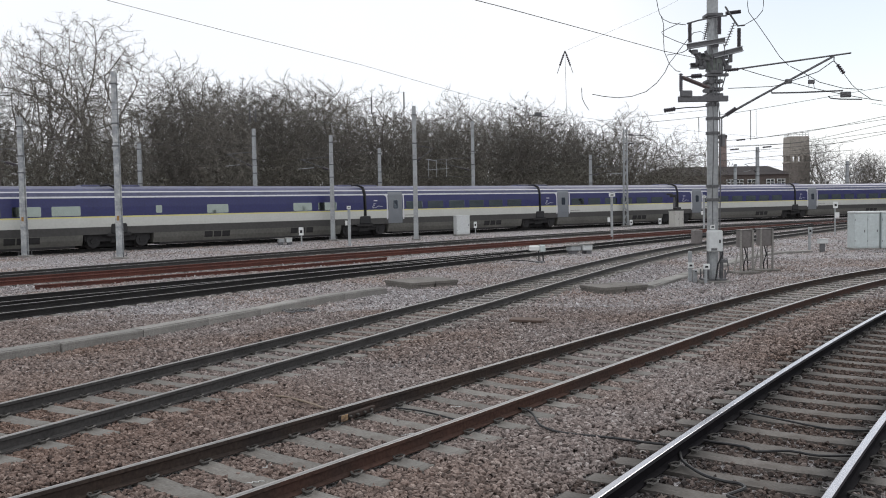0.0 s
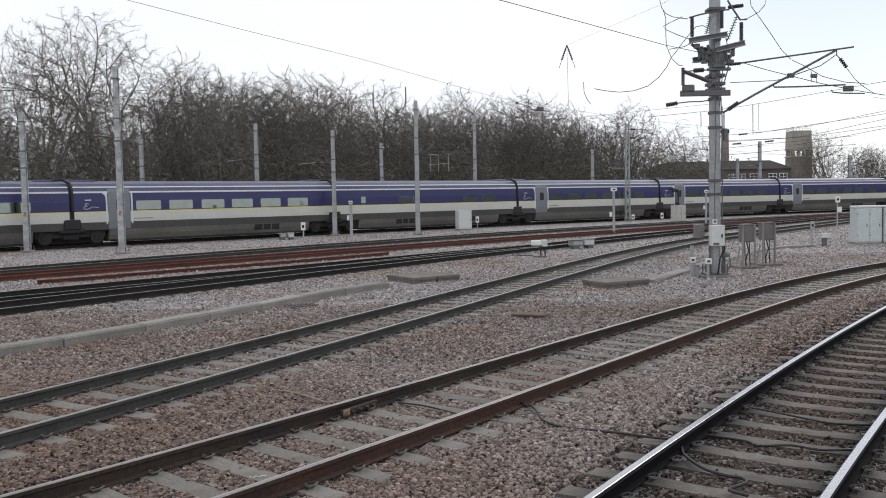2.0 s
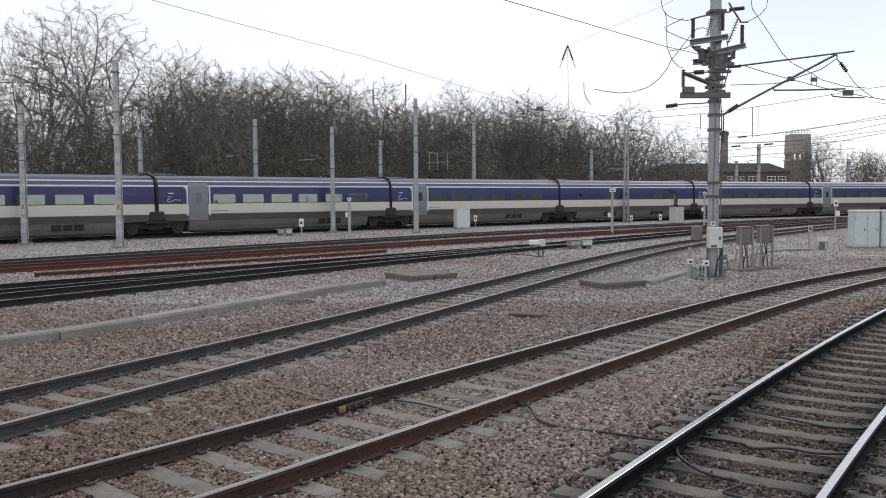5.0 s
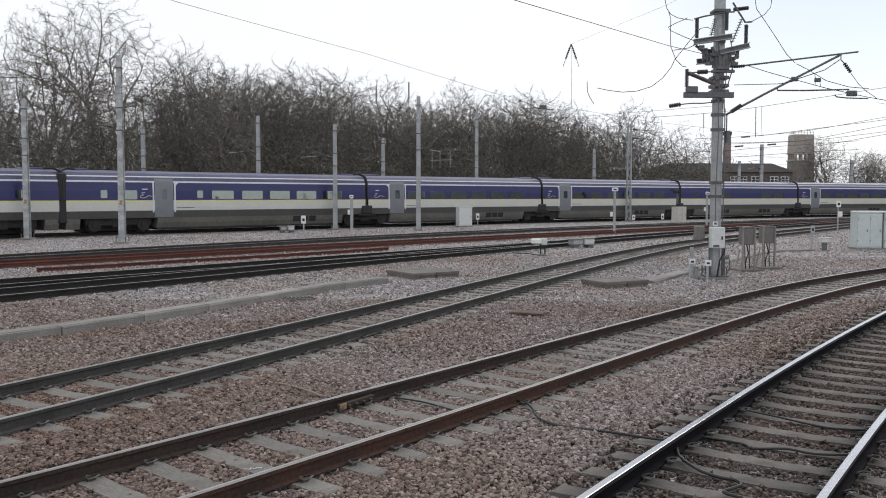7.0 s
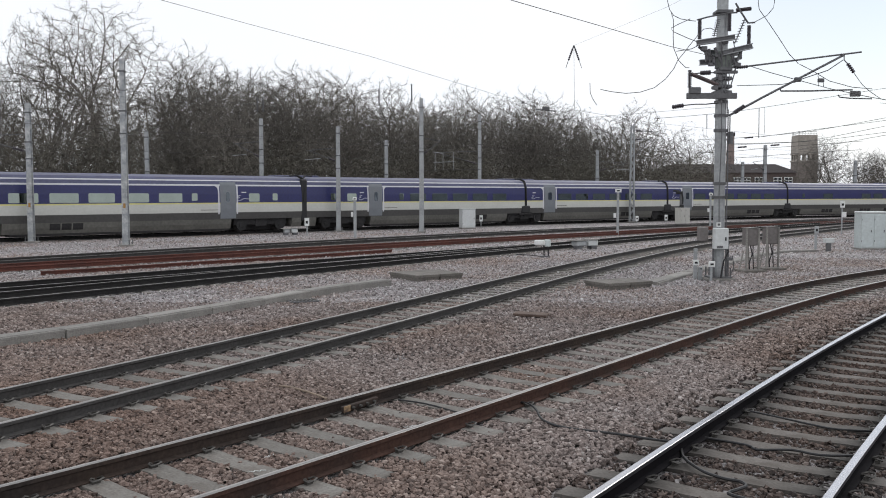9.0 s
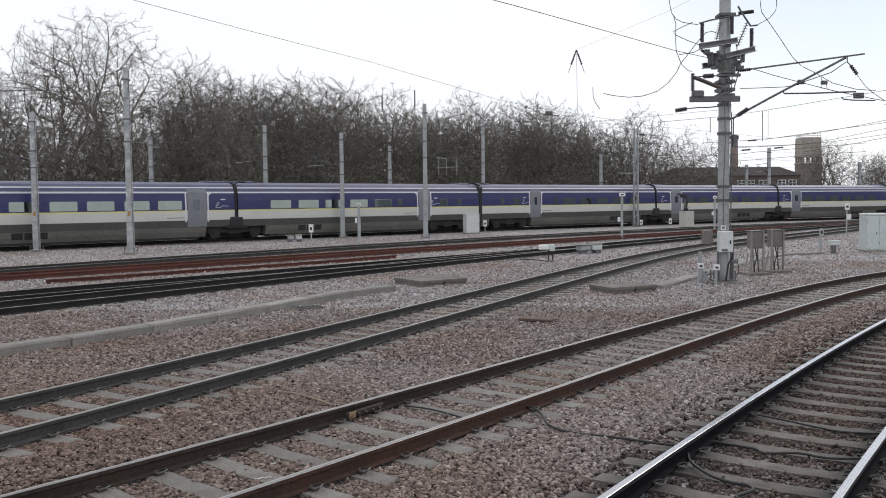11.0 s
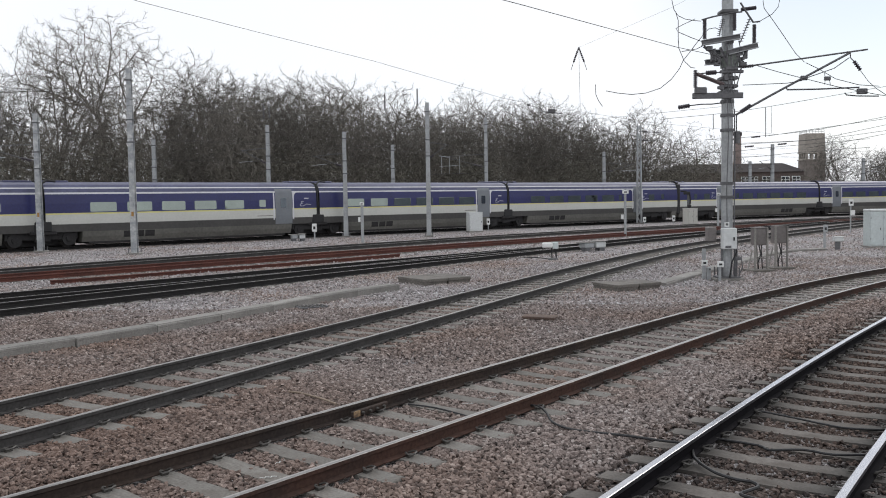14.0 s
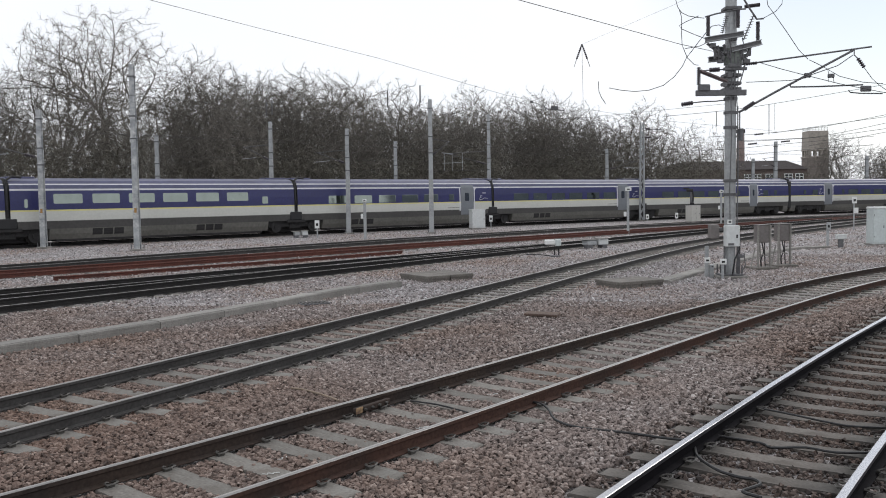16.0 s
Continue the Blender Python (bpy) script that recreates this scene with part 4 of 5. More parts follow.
def undergrowth():
    """A dark tangle of brambles and thin stems under the trees, uneven along its top."""
    r = np.random.default_rng(8)
    n = 95000
    us = r.uniform(8, 122, n)
    back = r.uniform(12, 24, n)
    top = 5.6 + 2.0 * np.sin(us * 0.55) * np.sin(us * 0.23 + 1) + 1.2 * np.sin(us * 1.7 + back) - 2.4 * np.clip((us - 98) / 10, 0, 1)
    z = -0.2 + np.maximum(top, 2.0) * r.random(n) ** 0.6
    vv = np.polyval(TRACKS["train"]["c"], us) + back
    xy = us[:, None] * np.array(AX_U) + vv[:, None] * np.array(AX_V)
    p = np.c_[xy, z]
    a = r.normal(size=(n, 3))
    a /= np.linalg.norm(a, axis=1)[:, None]
    b = np.cross(a, r.normal(size=(n, 3)))
    b /= np.linalg.norm(b, axis=1)[:, None]
    s = r.uniform(0.15, 0.45, n)[:, None]
    v = np.stack([p - a * s, p + b * s * 0.16, p + a * s], 1).reshape(-1, 3)
    me = bpy.data.meshes.new("undergrowth")
    me.from_pydata(v.tolist(), [], np.arange(n * 3).reshape(n, 3).tolist())
    me.materials.append(IVY)
    tagged(new("undergrowth", me), "dark bramble undergrowth beneath the trees", "undergrowth", kind="stuff")


IVY = mat("bramble_stems", (0.092, 0.086, 0.066), 0.8, spread=0.3, fine=2, coarse=0.2, second=(0.078, 0.067, 0.056), island=0.35)
undergrowth()


# ---- overhead line posts ----
def build_post(x, y, top, width=0.34, arm=None, mark=False, label="pale grey steel overhead line post"):
    t = thing("overhead_line_post", label, "overhead line post", pose(x, y, -0.2), "overhead line posts")
    H = top + 0.2
    bm = bmesh.new()
    w0, w1 = width / 2, width / 2 * 0.78
    # H-shaped steel section: two flanges and a web
    for a, b in ((-1, -0.72), (0.72, 1)):
        lo = [bm.verts.new((x_ * w0, y_ * w0, 0)) for x_, y_ in ((-1, a), (1, a), (1, b), (-1, b))]
        hi = [bm.verts.new((x_ * w1, y_ * w1, H)) for x_, y_ in ((-1, a), (1, a), (1, b), (-1, b))]
        for i in range(4):
            j = (i + 1) % 4
            bm.faces.new((lo[i], lo[j], hi[j], hi[i]))
        bm.faces.new(hi)
    box(-0.03, 0.03, -w0 * 0.72, w0 * 0.72, 0, H - 0.02, 0, bm)
    part("post", bm, GALV_OLD if mark else GALV, t)
    foot = part("base_plate", box(-0.32, 0.32, -0.32, 0.32, 0.0, 0.1, 0.02), CONCRETE, t)
    for bx in (-0.24, 0.24):
        for by in (-0.24, 0.24):
            part("bolt", tube([(bx, by, 0.09), (bx, by, 0.34)], 0.025, 6), GALV_DARK, foot)
    for z in (H * 0.93, H * 0.72, H * 0.6):
        part("band", box(-w0 - 0.02, w0 + 0.02, -w0 - 0.02, w0 + 0.02, z, z + 0.07), GALV_DARK, t)
    if mark:
        part("tag", box(-0.06, 0.06, -w0 - 0.014, -w0 - 0.002, 1.98, 2.22), ORANGE, t, "orange warning tag")
    if arm:
        ax, ay = arm
        d = Vector((ax, ay, 0))
        z0, z1 = 5.4, 6.9
        if H < 8:
            z0, z1 = 5.0, 6.3
        a = part("cantilever", tube([(0, 0, z1 - 0.3), d * 0.35 + Vector((0, 0, z1 - 0.35)), d + Vector((0, 0, z1 - 0.5))], 0.028, 6), GALV_DARK, t)
        part("brace", tube([(0, 0, z0), d * 0.92 + Vector((0, 0, z1 - 0.5))], 0.03, 6), GALV_DARK, a)
        part("insulator", ribbed(d * 0.1 + Vector((0, 0, z0 + 0.1)), d * 0.28 + Vector((0, 0, z0 + (z1 - z0 - 0.5) * 0.3)), 0.08), INSUL, a)
        part("registration_arm", tube([d * 0.55 + Vector((0, 0, z0 + 0.25)), d * 1.05 + Vector((0, 0, z0 + 0.15))], 0.025, 6), GALV, a)
    return t


for x, y, top, w, arm, mark in ((-23.08, 48.5, 7.5, 0.3, (-2.4, -1.6), True), (-16.58, 45.14, 9.4, 0.3, None, True), (-7.75, 62.8, 7.33, 0.31, (-2.2, -0.4), False),
                                (-1.74, 61.31, 9.14, 0.33, (1.4, 0.3), False), (-13.72, 65.1, 8.1, 0.31, (-1.9, -0.6), False), (-20.22, 59.2, 6.8, 0.28, None, False),
                                (-5.0, 72.9, 7.0, 0.32, None, False), (3.0, 79.3, 9.7, 0.34, (-4.0, -0.5), False), (15.2, 88.5, 6.9, 0.34, (3.0, -0.3), False),
                                (37.1, 102.4, 8.2, 0.4, (-1.8, -0.8), False), (51.0, 109.7, 6.7, 0.4, (2.4, 0.4), False), (33.9, 100.6, 6.2, 0.36, None, False)):
    build_post(x, y, top, w, arm, mark)


def build_lattice_post(x, y, top):
    t = thing("lattice_post", "grey lattice overhead line post with cantilevers", "overhead line post", pose(x, y, -0.2), "overhead line posts")
    H = top + 0.2
    for sx in (-1, 1):
        for sy in (-1, 1):
            part("upright", tube([(sx * 0.2, sy * 0.2, 0), (sx * 0.13, sy * 0.13, H)], 0.055, 4), GALV, t)
    for i in range(14):
        z0, z1 = H * i / 14, H * (i + 1) / 14
        w0, w1 = 0.2 - 0.07 * i / 14, 0.2 - 0.07 * (i + 1) / 14
        s = 1 if i % 2 else -1
        for sy in (-1, 1):
            part("brace", tube([(-s * w0, sy * w0, z0), (s * w1, sy * w1, z1)], 0.03, 4), GALV, t)
    part("base_plate", box(-0.4, 0.4, -0.4, 0.4, 0, 0.12, 0.02), CONCRETE, t)
    for z, r in ((H - 0.6, 1.9), (H - 1.4, 1.7)):
        part("cantilever", tube([(0, 0, z), (r, 0.1, z - 0.1)], 0.04, 6), GALV_DARK, t)
        part("insulator", ribbed((0.3, 0, z), (0.75, 0, z - 0.03), 0.09), INSUL, t)
    part("brace_arm", tube([(0, 0, H - 3.2), (1.8, 0.1, H - 1.5)], 0.04, 6), GALV_DARK, t)


build_lattice_post(17.6, 83.2, 9.1)


# ---- the near mast with its switchgear ----
def build_mast():
    t = thing("switchgear_mast", "tall grey steel mast with overhead line switchgear and brown insulators", "overhead line mast", pose(8.35, 26.84, 0))
    P = lambda x, y, d=0.0: Vector(((x - 1266.5) / 57.7, d, 8.17 - y / 58.3))
    part("column", tube([(0, 0, -0.2), (0, 0, 4.5), (0, 0, 9.3)], 0.168, 14), GALV, t)
    for y in (172, 196, 222, 316, 340):
        part("band", tube([P(1266.5, y + 2), P(1266.5, y - 3)], 0.205, 14), GALV_DARK, t)
    for y in (15, 92, 131, 145, 155):
        bm = box(-0.24, 0.26, -0.24, 0.24, P(0, y + 3).z, P(0, y - 3).z, 0.02)
        part("clamp", bm, GALV_DARK, t)
    # concrete foot with holding-down bolts
    foot = part("base", box(-0.45, 0.45, -0.4, 0.4, -0.22, -0.12, 0.03), CONCRETE, t)
    part("base_plate", box(-0.34, 0.34, -0.3, 0.3, -0.12, -0.07, 0.01), GALV_DARK, foot)
    for bx in (-0.3, -0.2, 0.2, 0.3):
        for by in (-0.25, 0.25):
            part("bolt", tube([(bx, by, -0.08), (bx, by, 0.2)], 0.022, 6), GALV_DARK, foot)
    # upper platform: two channel arms at slightly different heights, with struts below
    for (x0, y0), (x1, y1), d in (((1217, 71), (1283, 61), -0.3), ((1262, 88), (1314, 76), -0.26), ((1232, 100), (1298, 96), 0.25), ((1244, 82), (1300, 83), 0.3)):
        a, b = P(x0, y0, d), P(x1, y1, d)
        bm = box(0.01, (b - a).length - 0.01, -0.05, 0.05, -0.055, 0.06)
        bm.transform(Matrix.Translation(a) @ Matrix.Rotation(-math.atan2(b.z - a.z, b.x - a.x), 4, "Y"))
        for z in (-0.075, 0.06):
            box(0, (b - a).length, -0.1, 0.1, z, z + 0.02, 0, fl := bmesh.new())
            fl.transform(Matrix.Translation(a) @ Matrix.Rotation(-math.atan2(b.z - a.z, b.x - a.x), 4, "Y"))
            part("flange", fl, GALV, t)
        part("arm", bm, GALV_DARK, t)
    for (x0, y0), (x1, y1) in (((1222, 76), (1250, 98)), ((1240, 80), (1243, 102)), ((1250, 78), (1262, 104)), ((1298, 80), (1290, 100)), ((1280, 82), (1284, 104)), ((1232, 78), (1238, 100))):
        part("strut", tube([P(x0, y0, -0.2), P(x1, y1, -0.2)], 0.045, 5), GALV_DARK, t)
    # the drive housing on the column and the brackets round it
    part("drive_housing", tube([P(1270, 112), P(1270, 84)], 0.27, 12), mat("green_grey_paint", (0.16, 0.18, 0.165), 0.6, spread=0.2, fine=14), t)
    for x0, x1, y0, y1, d in ((1236, 1242, 86, 102, -0.1), (1293, 1298, 84, 98, -0.15), (1246, 1251, 98, 108, -0.2), (1258, 1280, 112, 118, -0.25), (1250, 1290, 118, 123, -0.22),
                              (1256, 1263, 126, 136, -0.24), (1250, 1256, 142, 152, -0.22), (1240, 1250, 104, 110, -0.2), (1284, 1296, 104, 111, -0.18),
                              (1226, 1236, 76, 84, -0.25), (1262, 1272, 60, 72, -0.26)):
        part("bracket", box(P(x0, 0).x, P(x1, 0).x, d - 0.06, d + 0.06, P(0, y1).z, P(0, y0).z, 0.012), GALV_DARK, t)
    for pts in ([(1262, 78), (1260, 100), (1264, 130), (1262, 170), (1264, 230), (1261, 330), (1262, 384)], [(1273, 100), (1275, 128), (1272, 168), (1274, 200)], [(1268, 86), (1269, 118), (1268, 150), (1270, 186)],
                [(1296, 84), (1290, 96), (1288, 112), (1284, 120)], [(1240, 86), (1248, 92), (1254, 108), (1256, 124)]):
        part("control_rod", tube([P(x, y, -0.27 if 1258 < x < 1280 else -0.2) for x, y in pts], 0.016, 5), GALV_DARK, t)
    # standing insulators with the switch blades between them
    for (x0, y0), (x1, y1), r, d in (((1222, 64), (1222, 30), 0.06, -0.3), ((1308, 73), (1308, 40), 0.06, -0.26), ((1274, 50), (1274, 20), 0.06, -0.25), ((1290, 11), (1316, 8), 0.06, 0.0)):
        part("insulator", ribbed(P(x0, y0, d), P(x1, y1, d), r, 16), INSUL, t)
    for (x0, y0), (x1, y1) in (((1253, 30), (1246, 60)), ((1299, 30), (1282, 72))):
        bm = tube([P(x0, y0, -0.35), P(x1, y1, -0.35)], 0.018, 5)
        for i in range(9):
            c = P(x0, y0, -0.35).lerp(P(x1, y1, -0.35), (i + 0.5) / 9)
            tube([c - Vector((0.07, 0, 0.01)), c + Vector((0.07, 0, 0.01))], 0.011, 4, bm)
        part("arcing_horn", bm, GALV_DARK, t)
    part("switch_blade", tube([P(1217, 31, -0.3), P(1236, 26, -0.3), P(1272, 19, -0.28), P(1287, 18, -0.26)], 0.025, 6), GALV_DARK, t)
    part("switch_blade", tube([P(1284, 2, -0.26), P(1292, 15, -0.26), P(1306, 36, -0.26), P(1318, 35, -0.26)], 0.028, 6), GALV_DARK, t)
    part("link_rod", tube([P(1258, 70, -0.4), P(1262, 110, -0.28), P(1264, 124, -0.24)], 0.018, 5), GALV_DARK, t)
    part("link_rod", tube([P(1280, 68, -0.34), P(1283, 84, -0.34), P(1273, 118, -0.24)], 0.018, 5), GALV_DARK, t)
    part("link_rod", tube([P(1291, 102, -0.2), P(1284, 128, -0.2), P(1280, 142, -0.2)], 0.018, 5), GALV_DARK, t)
    # the lower switch on its bracket
    lower = part("bracket", box(P(1202, 0).x, P(1289, 0).x, -0.3, -0.2, P(0, 167).z, P(0, 157).z, 0.012), GALV_DARK, t)
    part("beam", tube([P(1210, 124, -0.25), P(1256, 143, -0.25)], 0.06, 4), mat("primer_brown_steel", (0.12, 0.09, 0.09), 0.6), lower)
    part("insulator", ribbed(P(1207, 148, -0.25), P(1207, 117, -0.25), 0.06, 9), INSUL, lower)
    part("insulator", ribbed(P(1226, 122, -0.2), P(1244, 121, -0.2), 0.07, 6), INSUL, lower)
    part("motor", box(P(1206, 0).x, P(1226, 0).x, -0.34, -0.16, P(0, 159).z, P(0, 147).z, 0.03), GALV_DARK, lower)
    part("rod", tube([P(1206, 124, -0.22), P(1226, 122, -0.2), P(1258, 121, -0.2)], 0.02, 5), GALV_DARK, lower)
    # strain insulators of the span wire
    part("insulator", ribbed(P(1181, 180), P(1201, 177), 0.065, 5), INSUL, t)
    part("turnbuckle", tube([P(1201, 177), P(1222, 175), P(1240, 175), P(1258, 173)], 0.018, 5), GALV_DARK, t)
    part("hanging_sensor", tube([P(1283, 245, -0.1), P(1283, 224, -0.1)], 0.075, 8), GALV_DARK, t)
    part("sensor_rod", tube([P(1281, 224, -0.1), P(1281, 193, -0.1)], 0.02, 5), GALV_DARK, t)
    # the cantilever over the brown-railed track
    c = part("cantilever", tube([P(1300, 110), P(1510, 84)], 0.026, 8), GALV_DARK, t)
    part("insulator", ribbed(P(1289, 111), P(1312, 109), 0.05, 6), INSUL, c)
    part("stay", tube([P(1277, 111), P(1289, 111)], 0.025, 6), GALV_DARK, c)
    part("bracket_tube", tube([P(1281, 195), P(1345, 160), P(1478, 90), P(1474, 88)], 0.034, 8), GALV_DARK, c)
    part("insulator", ribbed(P(1290, 190), P(1308, 178), 0.065, 6), INSUL, c)
    part("joint", box(P(1394, 0).x, P(1406, 0).x, -0.05, 0.05, P(0, 136).z, P(0, 128).z, 0.02), GALV_DARK, c)
    part("registration_tube", tube([P(1369, 147), P(1371, 152), P(1420, 152), P(1496, 150)], 0.026, 6), GALV_DARK, c)
    part("insulator", ribbed(P(1486, 104), P(1498, 120), 0.06, 5), INSUL, c)
    part("drop_rod", tube([P(1480, 89), P(1480, 98), P(1486, 104)], 0.018, 5), GALV_DARK, c)
    part("steady_arm", tube([P(1471, 159), P(1474, 163), P(1492, 165), P(1530, 166)], 0.02, 5), GALV_DARK, c)
    part("clamp", box(P(1492, 0).x, P(1510, 0).x, -0.05, 0.05, P(0, 162).z, P(0, 152).z, 0.02), GALV_DARK, c)
    part("clamp", box(P(1435, 0).x, P(1446, 0).x, -0.04, 0.04, P(0, 137).z, P(0, 130).z, 0.015), GALV_DARK, c)
    part("tie", tube([P(1404, 132), P(1434, 122), P(1452, 116), P(1478, 98)], 0.014, 5), GALV_DARK, c)
    part("tie", tube([P(1435, 124), P(1437, 132), P(1436, 144)], 0.01, 4), GALV_DARK, c)
    part("tie", tube([P(1444, 134), P(1446, 146)], 0.01, 4), GALV_DARK, c)
    part("tie", tube([P(1498, 121), P(1512, 140), P(1525, 152), P(1546, 166)], 0.01, 4), WIRE, c)
    # jumper cables that loop from the switches
    loops = [
        [(1160, -45), (1165, -20), (1168, 0), (1171, 12), (1178, 22), (1190, 28), (1207, 31), (1217, 32)],
        [(1174, 17), (1178, 30), (1178, 60), (1179, 78), (1188, 100), (1200, 112), (1207, 113)],
        [(1207, 28), (1185, 38), (1174, 44), (1178, 50), (1200, 60), (1218, 67)],
        [(1222, 55), (1208, 72), (1196, 88), (1187, 99), (1180, 114), (1166, 132), (1147, 147), (1122, 155), (1097, 157), (1072, 154), (1053, 150)],
        [(1222, 55), (1230, 46), (1242, 44), (1250, 48)],
        [(1330, -45), (1325, -20), (1324, 0), (1326, 12), (1342, 34), (1360, 60), (1380, 90), (1396, 106)],
        [(1344, -45), (1351, -20), (1352, 0), (1350, 10), (1340, 22), (1322, 32), (1314, 36)],
        [(1398, 107), (1420, 118), (1450, 136), (1490, 147), (1525, 150)],
        [(1312, 110), (1350, 122), (1390, 133), (1450, 149), (1520, 164), (1560, 171)],
        [(1290, 144), (1330, 143), (1366, 142), (1392, 138)],
        [(1184, 84), (1210, 80), (1222, 74)],
    ]
    for pts in loops:
        part("jumper_cable", tube([P(x, y, -0.2) for x, y in pts], 0.011, 5), WIRE, t, "loose black jumper cable")
    # boxes near the foot
    b = part("control_box", box(-0.25, 0.17, -0.44, -0.18, P(0, 431).z, P(0, 394).z, 0.02), CAB_WHITE, t, "white control box")
    part("vent", box(-0.18, 0.0, -0.446, -0.43, P(0, 429).z, P(0, 425).z), GALV_DARK, b)
    part("lock", box(0.06, 0.1, -0.46, -0.43, P(0, 416).z, P(0, 410).z), BLACK, b)
    part("plate", box(-0.13, 0.01, -0.2, -0.185, P(0, 392).z, P(0, 384).z), WHITE, t)
    part("bar", box(-0.1, -0.02, -0.206, -0.2, P(0, 390).z, P(0, 386).z), GALV_DARK, t)
    part("side_box", box(P(1233, 0).x, P(1247, 0).x, -0.1, 0.3, P(0, 418).z, P(0, 393).z, 0.02), CAB_BROWN, t)
    part("side_box_stay", box(P(1243, 0).x, -0.1, -0.02, 0.04, P(0, 404).z, P(0, 400).z), GALV_DARK, t)
    for x0, r in ((0.2, 0.035), (0.26, 0.025), (-0.2, 0.03)):
        part("conduit", tube([(x0, -0.14, -0.15), (x0, -0.14, 1.0), (x0 - math.copysign(0.04, x0), -0.14, 1.25)], r, 6), GALV_DARK, t)
    part("conduit", tube([(0.17, -0.16, 1.3), (0.19, -0.16, 3.0), (0.19, -0.1, 5.0)], 0.02, 5), GALV_DARK, t)
    part("hose", tube([(0.12, -0.3, 0.98), (0.2, -0.34, 0.7), (0.05, -0.36, 0.4), (-0.02, -0.34, -0.1)], 0.025, 6), BLACK, t)
    part("hose", tube([(0.3, -0.1, -0.15), (0.45, -0.1, 0.2), (0.4, -0.12, 0.55), (0.22, -0.2, 0.5)], 0.018, 6), GALV_DARK, t)
    part("guard", box(0.18, 0.36, -0.25, -0.22, 0.42, 0.52, 0.01), GALV_DARK, t)


build_mast()


# ---- overhead wires ----
def wire(pts, r, label, category="overhead wire"):
    solo("overhead_wire", tube(pts, r * 0.6, 5), WIRE, label, category, "overhead wires")


wire([(-9.0, 18.0, 7.3), (-7.91, 23, 7.62), (-6.19, 28, 7.81), (-2.95, 33.5, 7.69), (2.39, 41, 7.05), (5.1, 44, 6.87), (12, 52, 6.7), (24, 66, 6.9)], 0.012, "thin dark overhead wire above the yard")
wire([(-1.5, 15.4, 6.5), (1.42, 19, 6.57), (3.69, 22, 6.64), (6.35, 25, 6.59), (8.3, 26.9, 6.57)], 0.015, "thin dark overhead wire to the mast")
wire([(8.3, 26.9, 5.1), (5.2, 33, 5.3), (4.0, 37.5, 5.6), (3.2, 40, 6.2)], 0.008, "thin span wire from the mast")
wire([(5.76, 40, 9.16), (7.43, 30, 8.74), (8.3, 26.9, 8.9)], 0.006, "thin span wire from the mast")
wire([(13.16, 26.8, 5.2), (20, 32.5, 5.1), (30, 38, 5.1)], 0.009, "contact wire over the brown-railed track")
for pts in ([(42, 70, 9.8), (35.4, 70, 8.61), (29.0, 70, 7.48), (23.9, 70, 6.99), (20, 70, 6.8)], [(42, 70.5, 9.3), (35.4, 70.5, 8.39), (30.5, 70.5, 7.76), (25.2, 70.5, 7.06)],
            [(42, 71, 9.2), (35.4, 71, 7.95), (29.7, 71, 6.85), (26.6, 71, 6.62), (21, 71, 6.5)], [(42, 72, 8.2), (35.8, 72, 7.5), (29.8, 72, 6.8), (23.3, 72, 6.5)],
            [(42, 68, 11.7), (35.4, 70, 10.93), (31, 70, 10.25), (22.8, 70, 9.02), (16.5, 70, 8.47)], [(42, 69, 8.3), (35.4, 70, 7.23), (31.5, 70, 6.54), (28, 70, 6.0)],
            [(34, 72, 6.8), (28.5, 72, 6.4), (25.7, 72, 6.2), (22.9, 72, 5.95), (18, 72, 5.8)], [(34, 72, 6.1), (28.7, 72, 5.8), (25.4, 72, 5.55), (22.9, 72, 5.4)]):
    wire(smooth(pts), 0.029, "overhead wire fanning out over the yard")
for x, z0, z1 in ((24.8, 9.29, 6.93), (25.25, 9.37, 7.28), (20.67, 8.79, 7.63)):
    solo("dropper_rod", tube([(x, 70, z0), (x + 0.02, 70, z1)], 0.032 if x != 25.25 else 0.014, 5), GALV_DARK, "thin steel dropper hung from a span wire", "overhead fitting", "droppers")
for x, z0, z1 in ((-2.44, 10.2, 9.0), (-4.73, 9.9, 8.7), (-13.3, 9.3, 8.3), (-12.9, 9.3, 8.3), (-0.8, 5.44, 4.2), (-0.24, 5.44, 4.2), (0.48, 5.44, 4.2)):
    thin = z0 < 6
    solo("dropper_rod", tube([(x, 62, z0), (x, 62, z1)], 0.018 if thin else 0.05, 5), GALV if thin else GALV_DARK, "thin steel dropper hung from an overhead wire", "overhead fitting", "droppers")
wire([(-13.9, 62, 9.28), (-13.3, 62, 9.3), (-12.9, 62, 9.3), (-12.3, 62, 9.28)], 0.008, "short wire that carries droppers")
wire([(-5.0, 62, 9.88), (-4.73, 62, 9.9), (-2.44, 62, 10.2), (-2.2, 62, 10.2)], 0.006, "short wire that carries droppers")
wire([(-1.9, 62, 4.16), (-0.24, 62, 4.2), (2.4, 62, 4.24)], 0.03, "pale contact wire below its droppers")
for x, z in ((24.1, 6.95), (26.2, 6.35), (23.6, 6.2), (22.0, 6.75)):
    solo("section_insulator", ribbed((x - 0.35, 70.2, z), (x + 0.35, 70.2, z + 0.06), 0.07, 6), INSUL, "small dark insulator in an overhead wire", "insulator", "wire insulators")
for key, side, z in (("train", 0.0, 5.2), ("train", 0.0, 6.5), ("far", 0.0, 5.2), ("far", 0.0, 6.6), ("turnout", 0.2, 5.3)):
    line = offset_line(LINES[key], side)
    pts = [(p.x, p.y, z) for p in line if p.y > 20 and p.y < 115][::10]
    wire(pts, 0.012 if key == "train" else 0.01, "overhead wire along the track")

